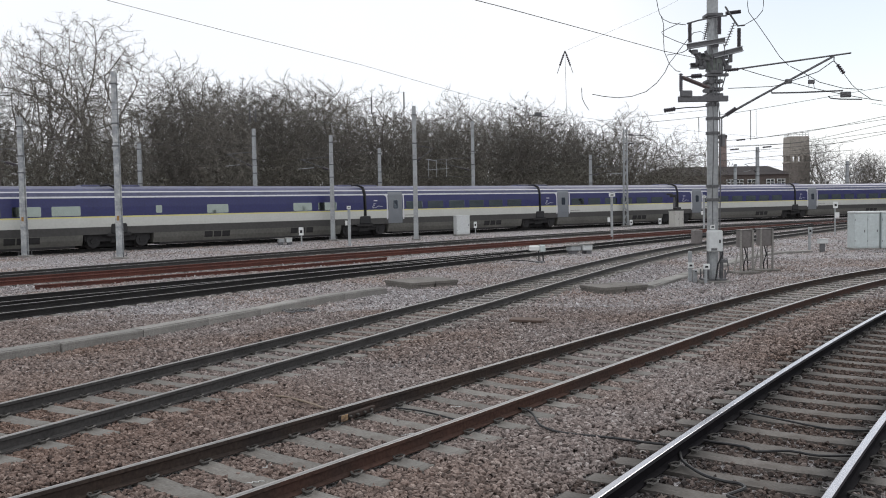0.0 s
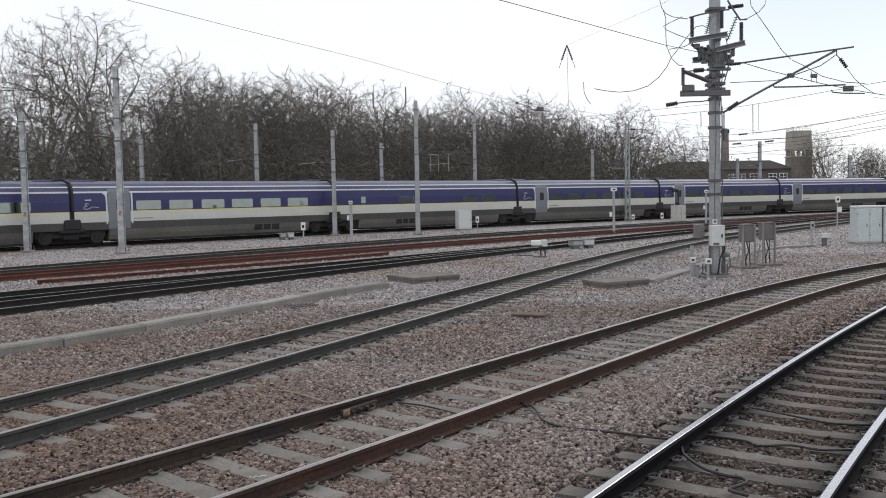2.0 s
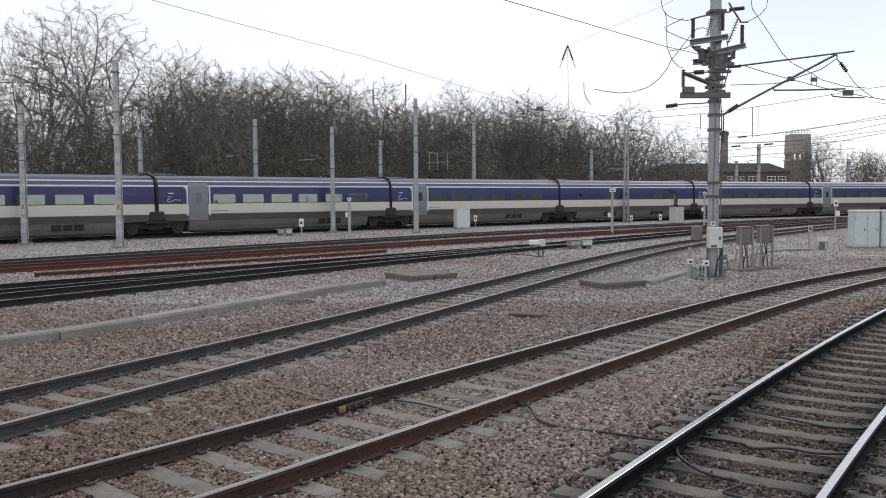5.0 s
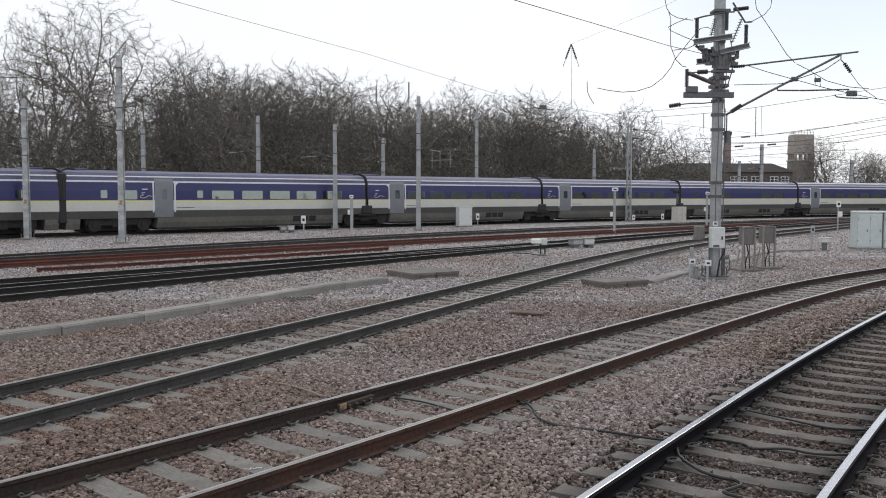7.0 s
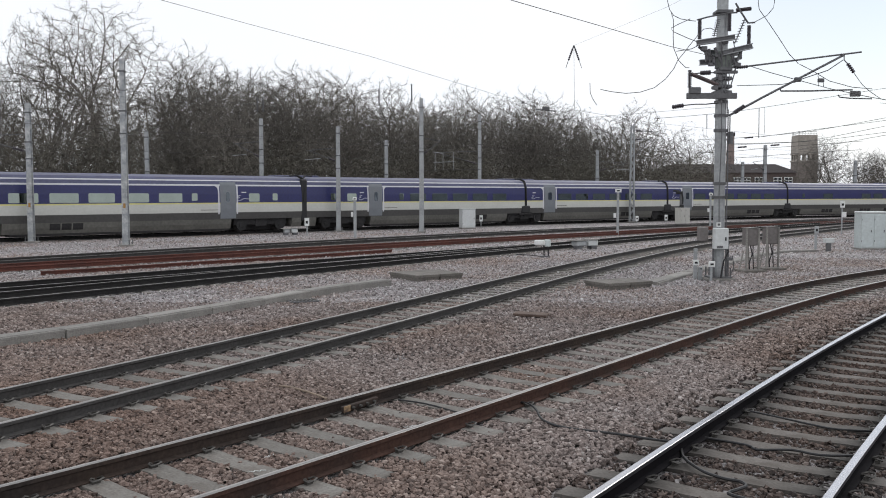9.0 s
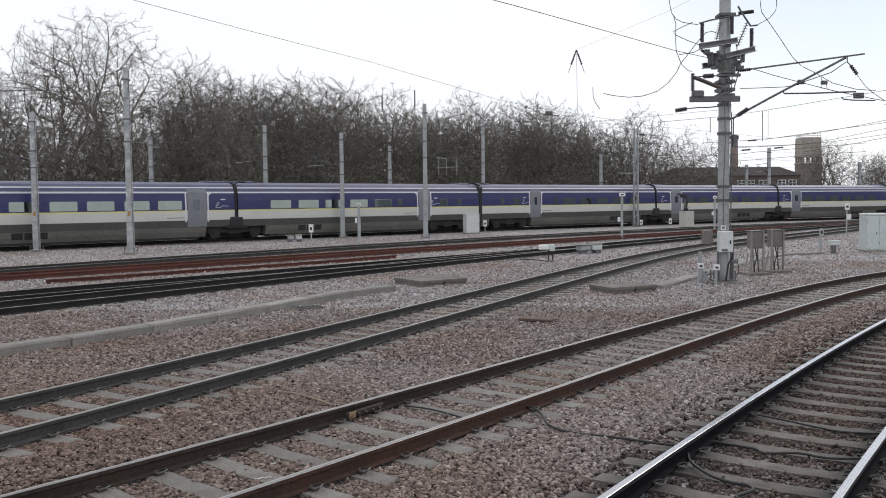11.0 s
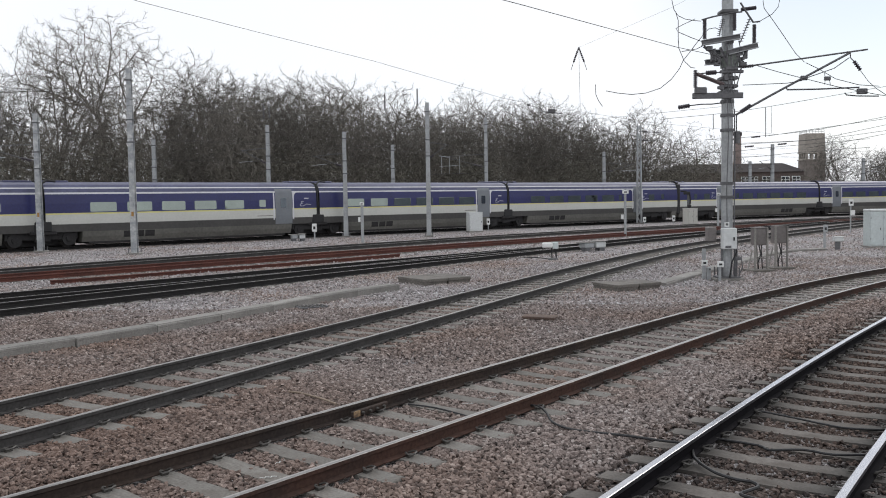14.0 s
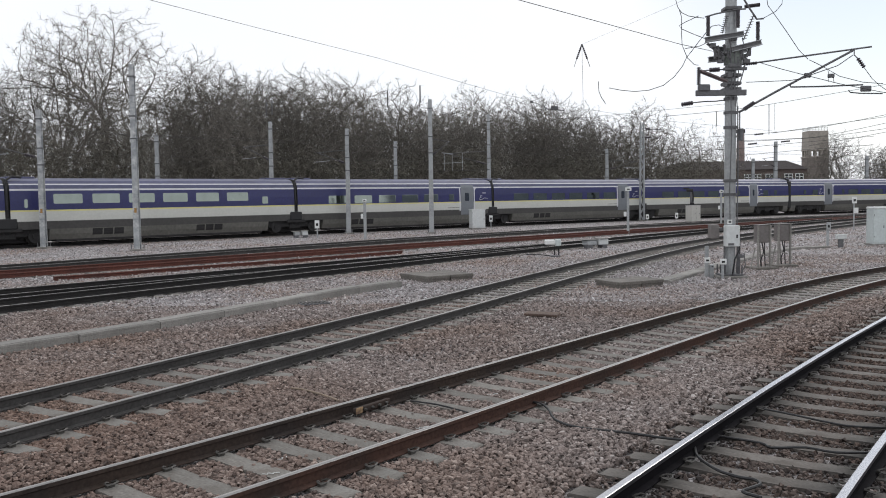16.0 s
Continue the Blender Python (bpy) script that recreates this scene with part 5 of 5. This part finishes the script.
# the hanging pair of strain insulators on its dropper
hang = thing("hanging_insulators", "pair of dark strain insulators hung on a wire", "insulator", pose(5.76, 40, 0))
part("dropper", tube([(0, 0, 9.16), (0.02, 0, 8.0), (0.05, 0, 6.3)], 0.007, 4), WIRE, hang)
for s in (-1, 1):
    part("insulator", ribbed((s * 0.06, 0, 9.0), (s * 0.24, 0, 8.5), 0.045, 6), INSUL, hang)
    part("tail", tube([(s * 0.24, 0, 8.5), (s * 0.36, 0, 8.15)], 0.012, 4), WIRE, hang)
    part("clamp", tube([(0, 0, 9.16), (s * 0.06, 0, 9.0)], 0.03, 5), GALV_DARK, hang)
reg = thing("wire_registration", "dark registration arm with clamps on the span wire", "overhead fitting", pose(4.9, 44, 0))
part("arm", tube([(-0.45, 0, 6.85), (-0.4, 0, 6.7), (0.3, 0, 6.62), (0.55, 0, 6.6)], 0.03, 5), GALV_DARK, reg)
part("clamp", box(-0.12, 0.25, -0.05, 0.05, 6.64, 6.82, 0.02), GALV_DARK, reg)
part("clamp", box(-1.15, -1.0, -0.04, 0.04, 6.98, 7.1, 0.02), GALV_DARK, reg)
part("tail_wire", tube([(-1.1, 0, 7.04), (-0.4, 0, 6.82)], 0.012, 4), WIRE, reg)
part("tail_wire", tube([(2.25, 0, 8.0), (2.27, 0, 7.5), (2.4, 0, 7.2), (2.6, 0, 6.9)], 0.016, 4), WIRE, reg)


# ---- cabinets and trackside equipment ----
def build_cabinet(name, label, m, w, d, h, material, doors=1, legs=0.0, lid=0.03, cap=0.05, category="equipment cabinet", group=""):
    t = thing(name, label, category, m, group)
    part("body", box(-w / 2, w / 2, 0, d, legs, h, 0.012), material, t)
    part("roof", box(-w / 2 - lid, w / 2 + lid, -lid, d + lid, h + 0.002, h + cap, cap * 0.3), material if cap < 0.06 else CAB_WHITE, t)
    for i in range(doors):
        a, b = -w / 2 + w * i / doors + 0.02, -w / 2 + w * (i + 1) / doors - 0.02
        dr = part("door", box(a, b, -0.022, -0.002, legs + 0.05, h - 0.04, 0.006), material, t)
        part("handle", box(b - 0.12, b - 0.08, -0.045, -0.02, (h + legs) / 2 - 0.06, (h + legs) / 2 + 0.06, 0.008), GALV_DARK, dr)
        for z in (legs + 0.18 * (h - legs), legs + 0.8 * (h - legs)):
            part("hinge", tube([(a + 0.012, -0.03, z), (a + 0.012, -0.03, z + 0.1)], 0.012, 5), GALV_DARK, dr)
    if not legs:
        part("plinth", box(-w / 2 - 0.04, w / 2 + 0.04, -0.05, d + 0.04, -0.12, -0.002, 0.01), CONCRETE, t)
    return t


for x, y, w, hh in ((20.25, 41.5, 1.18, 1.72), (21.5, 41.35, 1.22, 1.72), (22.8, 41.2, 1.2, 1.72)):
    build_cabinet("relay_cabinet", "large pale grey relay cabinet with a rounded white roof", pose(x, y, -0.12, 0, 0, -3), w, 0.8, hh - 0.09, CAB_GREY, 2, lid=0.02, cap=0.12, group="relay cabinets")
build_cabinet("location_cabinet", "white trackside cabinet beside the train's track", pose(1.74, 68.0, -0.1, 0, 0, 20), 1.1, 0.7, 1.42, CAB_WHITE, 1)
build_cabinet("location_cabinet", "pale grey trackside cabinet below a signal", pose(21.1, 77.35, -0.1, 0, 0, 25), 1.0, 0.8, 1.34, mat("beige_grey_cabinet", (0.47, 0.46, 0.43), 0.55, spread=0.08, fine=9, coarse=1.2), 2)


def build_legged_cabinet(x, y, turn, label):
    t = thing("legged_cabinet", label, "equipment cabinet", pose(x, y, -0.2, 0, 0, turn), "brown cabinets on legs")
    b = part("body", box(-0.2, 0.2, -0.14, 0.2, 0.9, 1.48, 0.015), CAB_BROWN, t)
    part("roof", box(-0.235, 0.235, -0.17, 0.24, 1.482, 1.505, 0.008), CAB_BROWN, t)
    part("door", box(-0.16, 0.18, -0.158, -0.142, 0.93, 1.45, 0.006), CAB_BROWN, b)
    for sx in (-1, 1):
        part("upright", box(sx * 0.215 - 0.03, sx * 0.215 + 0.03, -0.2, -0.145, 0, 1.49, 0.006), CONCRETE, t)
    part("raking_leg", tube([(-0.23, 0.0, 0.72), (-0.3, -0.02, 0.5), (-0.42, -0.06, 0.0)], 0.032, 4), CONCRETE, t)
    part("rear_leg", tube([(0.02, 0.2, 0.92), (0.1, 0.22, 0.0)], 0.03, 4), CONCRETE, t)
    part("brace", tube([(-0.215, -0.17, 0.52), (0.215, -0.17, 0.44)], 0.016, 4), CONCRETE, t)
    part("cable", tube([(0.0, 0, 0.92), (0.05, -0.05, 0.6), (-0.06, -0.06, 0.3), (0.0, 0, -0.05)], 0.022, 6), BLACK, t)
    part("cable", tube([(0.1, 0, 0.92), (0.08, -0.05, 0.5), (0.14, 0, -0.05)], 0.018, 6), BLACK, t)
    part("footing", box(-0.42, 0.42, -0.4, 0.36, -0.02, 0.085, 0.02), SLAB, t)


SLAB = mat("dirty_concrete", (0.15, 0.138, 0.125), 0.9, spread=0.25, fine=20, coarse=2)
build_legged_cabinet(10.32, 29.7, 8, "weathered brown cabinet on pale concrete legs")
build_legged_cabinet(11.33, 30.6, 8, "weathered brown cabinet on pale concrete legs")


def build_stake(x, y, top, head, label, name="marker_post", category="marker post", w=0.09, head_w=0.2, head_h=0.2, material=None, drop=0.0):
    """A short post with a plate or box on it."""
    t = thing(name, label, category, pose(x, y, -0.2), "marker posts")
    part("post", box(-w / 2, w / 2, -w / 2, w / 2, -0.05, top + 0.2, 0.008), GALV, t)
    p = part(head, box(-head_w / 2, head_w / 2, -w / 2 - 0.05, -w / 2 - 0.004, top + 0.2 - head_h - drop, top + 0.2 - drop, 0.01), material or WHITE, t)
    part("mark", box(-head_w * 0.25, head_w * 0.25, -w / 2 - 0.054, -w / 2 - 0.05, top + 0.2 - head_h * 0.7 - drop, top + 0.2 - head_h * 0.35 - drop), BLACK, p)
    return t


s = build_stake(-5.65, 53.99, 2.3, "plate", "tall pale marker post with small white plates", w=0.17, head_w=0.24, head_h=0.18)
part("lower_plate", box(-0.24, -0.1, -0.12, -0.09, 1.3, 1.6, 0.01), WHITE, s)
s = build_stake(11.09, 56.68, 2.89, "plate", "tall pale marker post with white plates", w=0.14, head_w=0.4, head_h=0.22, drop=0.08)
part("lower_plate", box(-0.3, -0.12, -0.12, -0.09, 1.15, 1.45, 0.01), WHITE, s)
s = build_stake(22.07, 73.28, 2.66, "plate", "tall grey marker post with white plates", w=0.14, head_w=0.34, head_h=0.2, drop=0.08)
part("lower_plate", box(-0.28, -0.1, -0.12, -0.09, 1.2, 1.5, 0.01), WHITE, s)
build_stake(-9.05, 56.7, 0.96, "box", "short post with a white box", head_w=0.3, head_h=0.52, w=0.08)
build_stake(7.69, 26.98, 0.77, "box", "grey steel stake with a small white box", head_w=0.18, head_h=0.17, w=0.1, drop=0.35)
build_stake(7.99, 26.35, 0.42, "box", "low stake with a white numbered box", head_w=0.19, head_h=0.17, w=0.07)
build_stake(7.83, 26.95, 0.2, "box", "low grey steel stake by the mast", head_w=0.1, head_h=0.1, w=0.12, material=GALV)
build_stake(2.8, 71.0, 0.8, "box", "short post with a small pale plate", head_w=0.26, head_h=0.5, w=0.07)
build_stake(17.9, 82.3, 0.45, "box", "short post with a white box", head_w=0.28, head_h=0.45, w=0.07)
build_stake(21.3, 85.0, 0.5, "box", "short post with a white box", head_w=0.28, head_h=0.55, w=0.07)
build_stake(17.78, 42.12, 0.91, "plate", "grey steel stake beside the cabinets", head_w=0.2, head_h=0.35, w=0.1, material=GALV)
s = build_stake(25.86, 57.31, 2.0, "sign", "tall thin post with a white framed sign and a box", w=0.07, head_w=0.3, head_h=0.42)
part("lower_plate", box(-0.05, 0.25, -0.1, -0.07, 1.15, 1.5, 0.01), WHITE, s)


def build_signal():
    t = thing("signal_post", "grey signal post with a dark hooded head", "signal", pose(21.2, 79.2, -0.2))
    part("post", tube([(0, 0, 0), (0, 0, 2.75)], 0.14, 8), GALV_DARK, t)
    part("head", box(-0.5, 0.1, -0.25, -0.05, 2.7, 2.95, 0.05), BLACK, t)
    part("hood", tube([(-0.75, -0.1, 3.0), (-0.3, -0.1, 2.98), (0.05, -0.1, 2.7), (0.12, -0.1, 2.3), (0.1, -0.1, 1.8)], 0.08, 6), BLACK, t)
    part("lamp_box", box(-0.18, 0.18, -0.3, -0.1, 1.35, 1.75, 0.03), BLACK, t)
    part("lamp_box", box(-0.16, 0.16, -0.3, -0.1, 0.95, 1.25, 0.03), CAB_GREY, t)


build_signal()


def build_ground_signal(x, y):
    t = thing("ground_signal", "low ground signal with a pale cap on two legs", "signal", pose(x, y, -0.2))
    part("cap", box(-0.34, 0.1, -0.15, 0.15, 0.5, 0.72, 0.04), WHITE, t)
    part("head", box(0.1, 0.34, -0.15, 0.15, 0.45, 0.74, 0.03), CAB_GREY, t)
    for dx in (0.06, 0.24):
        part("leg", tube([(dx, 0, 0.5), (dx + 0.02, 0, -0.05)], 0.03, 6), BLACK, t)
    part("foot", box(-0.1, 0.35, -0.2, 0.2, -0.03, 0.06, 0.01), GALV_DARK, t)
    part("cable", tube([(0.0, 0, 0.02), (-0.5, 0.1, 0.08), (-1.1, 0.2, 0.1)], 0.02, 5), BLACK, t)


build_ground_signal(4.05, 36.9)


def build_point_machine(x, y, turn, long):
    t = thing("point_machine", "grey point machine boxes beside the turnout", "point machine", pose(x, y, -0.2, 0, 0, turn))
    part("casing", box(-long / 2, -0.05, -0.25, 0.25, 0.16, 0.42, 0.04), GALV, t)
    part("casing", box(0.05, long / 2, -0.22, 0.28, 0.16, 0.46, 0.04), CAB_WHITE, t)
    part("lid", box(-long / 2 - 0.15, 0.0, -0.3, 0.3, 0.424, 0.45, 0.01), CONCRETE, t)
    part("lid", box(0.05, long / 2 + 0.05, -0.3, 0.34, 0.464, 0.49, 0.01), CONCRETE, t)
    for dx in (-long / 3, long / 3):
        part("foot", box(dx - 0.15, dx + 0.15, -0.2, 0.2, -0.02, 0.158, 0.01), GALV_DARK, t)


build_point_machine(6.7, 42.3, 25, 1.25)
build_point_machine(-10.3, 57.6, 20, 0.9)
s = thing("junction_box", "small white junction box on a low stand", "junction box", pose(17.75, 40.6, -0.2))
half = 0.22
part("body", box(-half, half, -0.12, 0.14, 0.38, 0.58, 0.03), CAB_WHITE, s)
part("stand", box(-0.12, 0.1, -0.05, 0.07, -0.05, 0.378, 0.01), GALV_DARK, s)
part("cap", box(-half - 0.02, half + 0.02, -0.14, 0.16, 0.582, 0.605, 0.01), CAB_WHITE, s)


# ---- concrete cable troughs and slabs ----
def smooth_plan(points, n=40):
    q = [Vector(p) for p in points]
    out = []
    for i in range(n + 1):
        k = i / n * (len(q) - 1)
        j = min(int(k), len(q) - 2)
        a, b, c, d = q[max(j - 1, 0)], q[j], q[j + 1], q[min(j + 2, len(q) - 1)]
        s = k - j
        out.append(0.5 * (2 * b + (c - a) * s + (2 * a - 5 * b + 4 * c - d) * s * s + (3 * b - a - 3 * c + d) * s ** 3))
    return out


def build_trough(points, width, top, label, each=1.0):
    t = thing("cable_trough", label, "cable trough", kind="structure")
    line = smooth_plan(points)
    bm = box(-each / 2 + 0.006, each / 2 - 0.006, -width / 2 + 0.06, width / 2 - 0.06, -0.05, 0.014, 0.006)
    lid = bpy.data.meshes.new("lid")
    bm.to_mesh(lid)
    bm.free()
    lid.shade_flat()
    lid.materials.append(CONCRETE)
    bm = box(-each / 2 + 0.005, each / 2 - 0.005, -width / 2, width / 2, -0.3, -0.052, 0.006)
    for e in (-1, 1):
        box(-each / 2 + 0.005, each / 2 - 0.005, e * width / 2 - (0.05 if e > 0 else 0), e * width / 2 + (0.05 if e < 0 else 0), -0.051, 0.0, 0.004, bm)
    side = bpy.data.meshes.new("channel")
    bm.to_mesh(side)
    bm.free()
    side.shade_flat()
    side.materials.append(CONCRETE)
    for p, a in frames_along(line, each, each / 2):
        for name, me, lift in (("lid", lid, random.uniform(-0.006, 0.006)), ("channel", side, 0)):
            ob = new(name, me)
            ob.parent = t
            ob.matrix_basis = pose(p.x, p.y, top + lift, 0, 0, math.degrees(a) + (random.uniform(-0.5, 0.5) if name == "lid" else 0))


build_trough([(-9.2, 13.0), (-7.75, 15.1), (-6.4, 17.1), (-5.0, 19.65), (-3.5, 22.7), (-2.4, 24.45), (-1.6, 25.35)], 0.46, -0.03, "pale concrete cable trough with slab lids", 1.8)
build_trough([(5.95, 25.4), (7.1, 27.35), (8.39, 29.49), (10.1, 32.3), (11.77, 34.96), (13.5, 37.7), (15.1, 39.5), (17.2, 40.5)], 0.5, -0.12, "pale concrete cable trough running past the mast to the cabinets")


def build_slab(x, y, turn, w, d, label):
    t = thing("concrete_cover", label, "chamber cover", pose(x, y, -0.19, 0, 0, turn), kind="structure")
    for i in range(2):
        a = -w / 2 + w * i / 2
        part("slab", box(a + 0.01, a + w / 2 - 0.01, -d / 2, d / 2, 0.09, 0.18, 0.008), SLAB, t)
        part("slab_base", box(a + 0.03, a + w / 2 - 0.03, -d / 2 + 0.03, d / 2 - 0.03, -0.1, 0.088), SLAB, t)


build_slab(-0.65, 27.5, 35, 1.75, 1.6, "raised concrete chamber cover between the tracks")
build_slab(4.88, 24.75, 28, 1.6, 1.1, "raised concrete chamber cover near the mast")
plate = solo("timber_board", box(-0.36, 0.36, -0.17, 0.17, 0, 0.06, 0.012), TIMBER, "rust-brown board lying on the ballast", "board", m=pose(1.8, 18.5, -0.15, 2, 1, -20))
grate = thing("drain_grate", "dark slotted drain cover in the ballast", "drain cover", pose(-3.5, 21.2, -0.165, 0, 0, 25))
part("frame", box(-0.36, 0.36, -0.2, 0.2, -0.02, 0.03, 0.01), GALV_DARK, grate)
for i in range(7):
    part("bar", box(-0.32 + i * 0.095, -0.27 + i * 0.095, -0.17, 0.17, 0.032, 0.05), CLIP, grate)

# ---- a spare rail lies in front of the rusty track ----
spare = [Vector(p) for p in ((-13.3, 28.5), (-11.6, 30.1), (-9.65, 32.3), (-6.6, 35.35), (-2.5, 40.0))]
solo("spare_rail", rail_mesh(smooth_plan(spare, 24), -0.05), [RUST, RUST, RUST], "rust-red spare rail lying on the ballast", "rail")

# ---- loose cables and marks ----
for label, r, pts in (
        ("black cable lying on the ballast from the brown rail", 0.014, [(0.72, 10.66), (0.86, 10.62), (1.0, 10.5), (1.06, 10.2), (1.07, 9.9), (1.12, 9.68), (1.3, 9.41), (1.8, 9.15), (2.1, 9.0), (2.32, 8.94)]),
        ("short brown cable lying on the ballast", 0.013, [(-2.24, 11.55), (-2.09, 11.47), (-1.93, 11.3), (-1.73, 11.06), (-1.49, 10.72)]),
        ("black cable coiled between the polished rails", 0.015, [(2.36, 8.67), (2.3, 8.35), (2.32, 8.08), (2.38, 7.85), (2.5, 7.7), (2.61, 7.65), (2.62, 7.52), (2.5, 7.4), (2.39, 7.29), (2.5, 7.15)]),
        ("black cable across the sleepers", 0.012, [(3.5, 10.2), (3.81, 9.85), (4.07, 9.55), (4.26, 9.42), (4.65, 9.39)]),
        ("black cable across the sleepers", 0.013, [(2.7, 9.17), (3.08, 8.85), (3.13, 8.68), (3.45, 8.62), (3.65, 8.42), (4.01, 8.37)]),
        ("black cable across the brown track's sleepers", 0.011, [(-0.6, 10.75), (-0.25, 10.6), (0.1, 10.25), (0.35, 9.95)])):
    solo("loose_cable", tube(smooth([(x, y, (-0.105 if "brown cable" in label else -0.135) + 0.02 * math.sin(3 * x + y)) for x, y in pts], 3), r, 6), CABLE_BROWN if "brown cable" in label else BLACK, label, "cable", "loose cables")
joint = thing("rail_joint", "fishplate with a worn tan mark on the brown rail", "rail joint", pose(-1.2, 10.17, 0, 0, 0, 55.5))
part("fishplate", box(-0.1, 0.55, -0.065, -0.012, -0.12, -0.05, 0.01), WEB, joint)
part("mark", box(-0.1, 0.02, -0.074, -0.066, -0.12, -0.045, 0.004), mat("tan_paint_patch", (0.3, 0.2, 0.11), 0.8, spread=0.4, fine=30, coarse=12, second=(0.08, 0.05, 0.04)), joint)
for i in range(4):
    part("bolt", tube([(0.06 + i * 0.13, -0.066, -0.085), (0.06 + i * 0.13, -0.1, -0.085)], 0.016, 6), CLIP, joint)


# ---- buildings beyond the train ----
def build_depot():
    t = thing("depot_building", "long brown brick depot with dark slate hipped roof", "building", pose(52.5, 168, -0.2))
    wall = part("wall", box(-12.5, 12.6, -4.5, 5, 0, 6.75), BRICK, t)
    bm = bmesh.new()
    lo = [bm.verts.new(p) for p in ((-14, -5, 6.75), (13.1, -5, 6.75), (13.1, 5.5, 6.75), (-14, 5.5, 6.75))]
    hi = [bm.verts.new(p) for p in ((-9.3, 0.2, 8.5), (10.4, 0.2, 8.5))]
    for f in ((lo[0], lo[1], hi[1], hi[0]), (lo[1], lo[2], hi[1]), (lo[2], lo[3], hi[0], hi[1]), (lo[3], lo[0], hi[0]), (lo[3], lo[2], lo[1], lo[0])):
        bm.faces.new(f)
    part("roof", bm, SLATE, t)
    for x in (1.7, 3.3, 5.6, 9.1, 11.1):
        w = part("window", box(x - 0.75, x + 0.75, -4.56, -4.5, 4.75, 5.85), T_DARKGLASS, wall)
        for dx in (-0.75, 0, 0.69):
            part("frame", box(x + dx, x + dx + 0.12, -4.62, -4.562, 4.75, 5.85), WHITE, w)
        for z in (4.72, 5.25, 5.8):
            part("frame", box(x - 0.78, x + 0.82, -4.63, -4.564, z, z + 0.12), WHITE, w)


build_depot()
t = thing("chimney", "tall round brick chimney with a dark cap", "chimney", pose(54.7, 169.5, -0.2))
part("stack", tube([(0, 0, 0), (0, 0, 14.2)], 0.9, 14, r_end=0.68), mat("chimney_brick", (0.25, 0.195, 0.18), 0.9, spread=0.25, fine=4), t)
part("cap", tube([(0, 0, 13.9), (0, 0, 14.6)], 0.82, 14), SLATE, t)


def build_water_tower():
    t = thing("water_tower", "square concrete water tower on braced legs", "water tower", pose(69.9, 172, -0.2))
    bm = box(-1.9, 1.9, -1.9, 1.9, 10.6, 14.2, 0.08)
    for v in bm.verts:
        k = 1 - 0.045 * (v.co.z - 10.6) / 3.6
        v.co.x, v.co.y = v.co.x * k, v.co.y * k
    part("tank", bm, TOWER, t)
    part("rim", box(-1.98, 1.98, -1.98, 1.98, 10.42, 10.598, 0.03), TOWER, t)
    for i in range(7):
        for sx, sy in ((-1.7 + i * 0.566, -1.7), (-1.7, -1.7 + i * 0.566)):
            if i or sy == -1.7 and sx == -1.7 + i * 0.566:
                part("railing_post", tube([(sx, sy, 14.2), (sx, sy, 14.85)], 0.03, 4), GALV_DARK, t)
    for z in (14.5, 14.85):
        part("railing", tube([(1.7, -1.7, z), (-1.7, -1.7, z), (-1.7, 1.7, z)], 0.03, 4), GALV_DARK, t)
    for sx in (-1.6, -0.55, 0.55, 1.6):
        for sy in (-1.6, -0.55, 0.55, 1.6):
            if abs(sx) > 1 or abs(sy) > 1:
                part("leg", box(sx - 0.2, sx + 0.2, sy - 0.2, sy + 0.2, 9.3, 10.418), TOWER, t)
    part("floor_slab", box(-2.0, 2.0, -2.0, 2.0, 9.05, 9.298, 0.03), TOWER, t)
    part("lower_house", box(-1.85, 1.85, -1.85, 1.85, 0, 9.048), mat("sooty_plaster", (0.19, 0.165, 0.15), 0.9, spread=0.2, fine=3, coarse=0.5), t)
    part("downpipe", tube([(2.1, -1.2, 0), (2.1, -1.2, 10.5)], 0.14, 6), GALV_DARK, t)


build_water_tower()

# a long unseen wall, added far off to the side to darken the train's window reflections
bm = box(104, 106, 40, 112, -0.3, 13)
solo("reflection_wall", bm, mat("reflection_wall_grey", (0.32, 0.34, 0.41), 0.9, fine=3, coarse=0.3), "unseen grey wall added to darken the train's window reflections", "wall", kind="structure")


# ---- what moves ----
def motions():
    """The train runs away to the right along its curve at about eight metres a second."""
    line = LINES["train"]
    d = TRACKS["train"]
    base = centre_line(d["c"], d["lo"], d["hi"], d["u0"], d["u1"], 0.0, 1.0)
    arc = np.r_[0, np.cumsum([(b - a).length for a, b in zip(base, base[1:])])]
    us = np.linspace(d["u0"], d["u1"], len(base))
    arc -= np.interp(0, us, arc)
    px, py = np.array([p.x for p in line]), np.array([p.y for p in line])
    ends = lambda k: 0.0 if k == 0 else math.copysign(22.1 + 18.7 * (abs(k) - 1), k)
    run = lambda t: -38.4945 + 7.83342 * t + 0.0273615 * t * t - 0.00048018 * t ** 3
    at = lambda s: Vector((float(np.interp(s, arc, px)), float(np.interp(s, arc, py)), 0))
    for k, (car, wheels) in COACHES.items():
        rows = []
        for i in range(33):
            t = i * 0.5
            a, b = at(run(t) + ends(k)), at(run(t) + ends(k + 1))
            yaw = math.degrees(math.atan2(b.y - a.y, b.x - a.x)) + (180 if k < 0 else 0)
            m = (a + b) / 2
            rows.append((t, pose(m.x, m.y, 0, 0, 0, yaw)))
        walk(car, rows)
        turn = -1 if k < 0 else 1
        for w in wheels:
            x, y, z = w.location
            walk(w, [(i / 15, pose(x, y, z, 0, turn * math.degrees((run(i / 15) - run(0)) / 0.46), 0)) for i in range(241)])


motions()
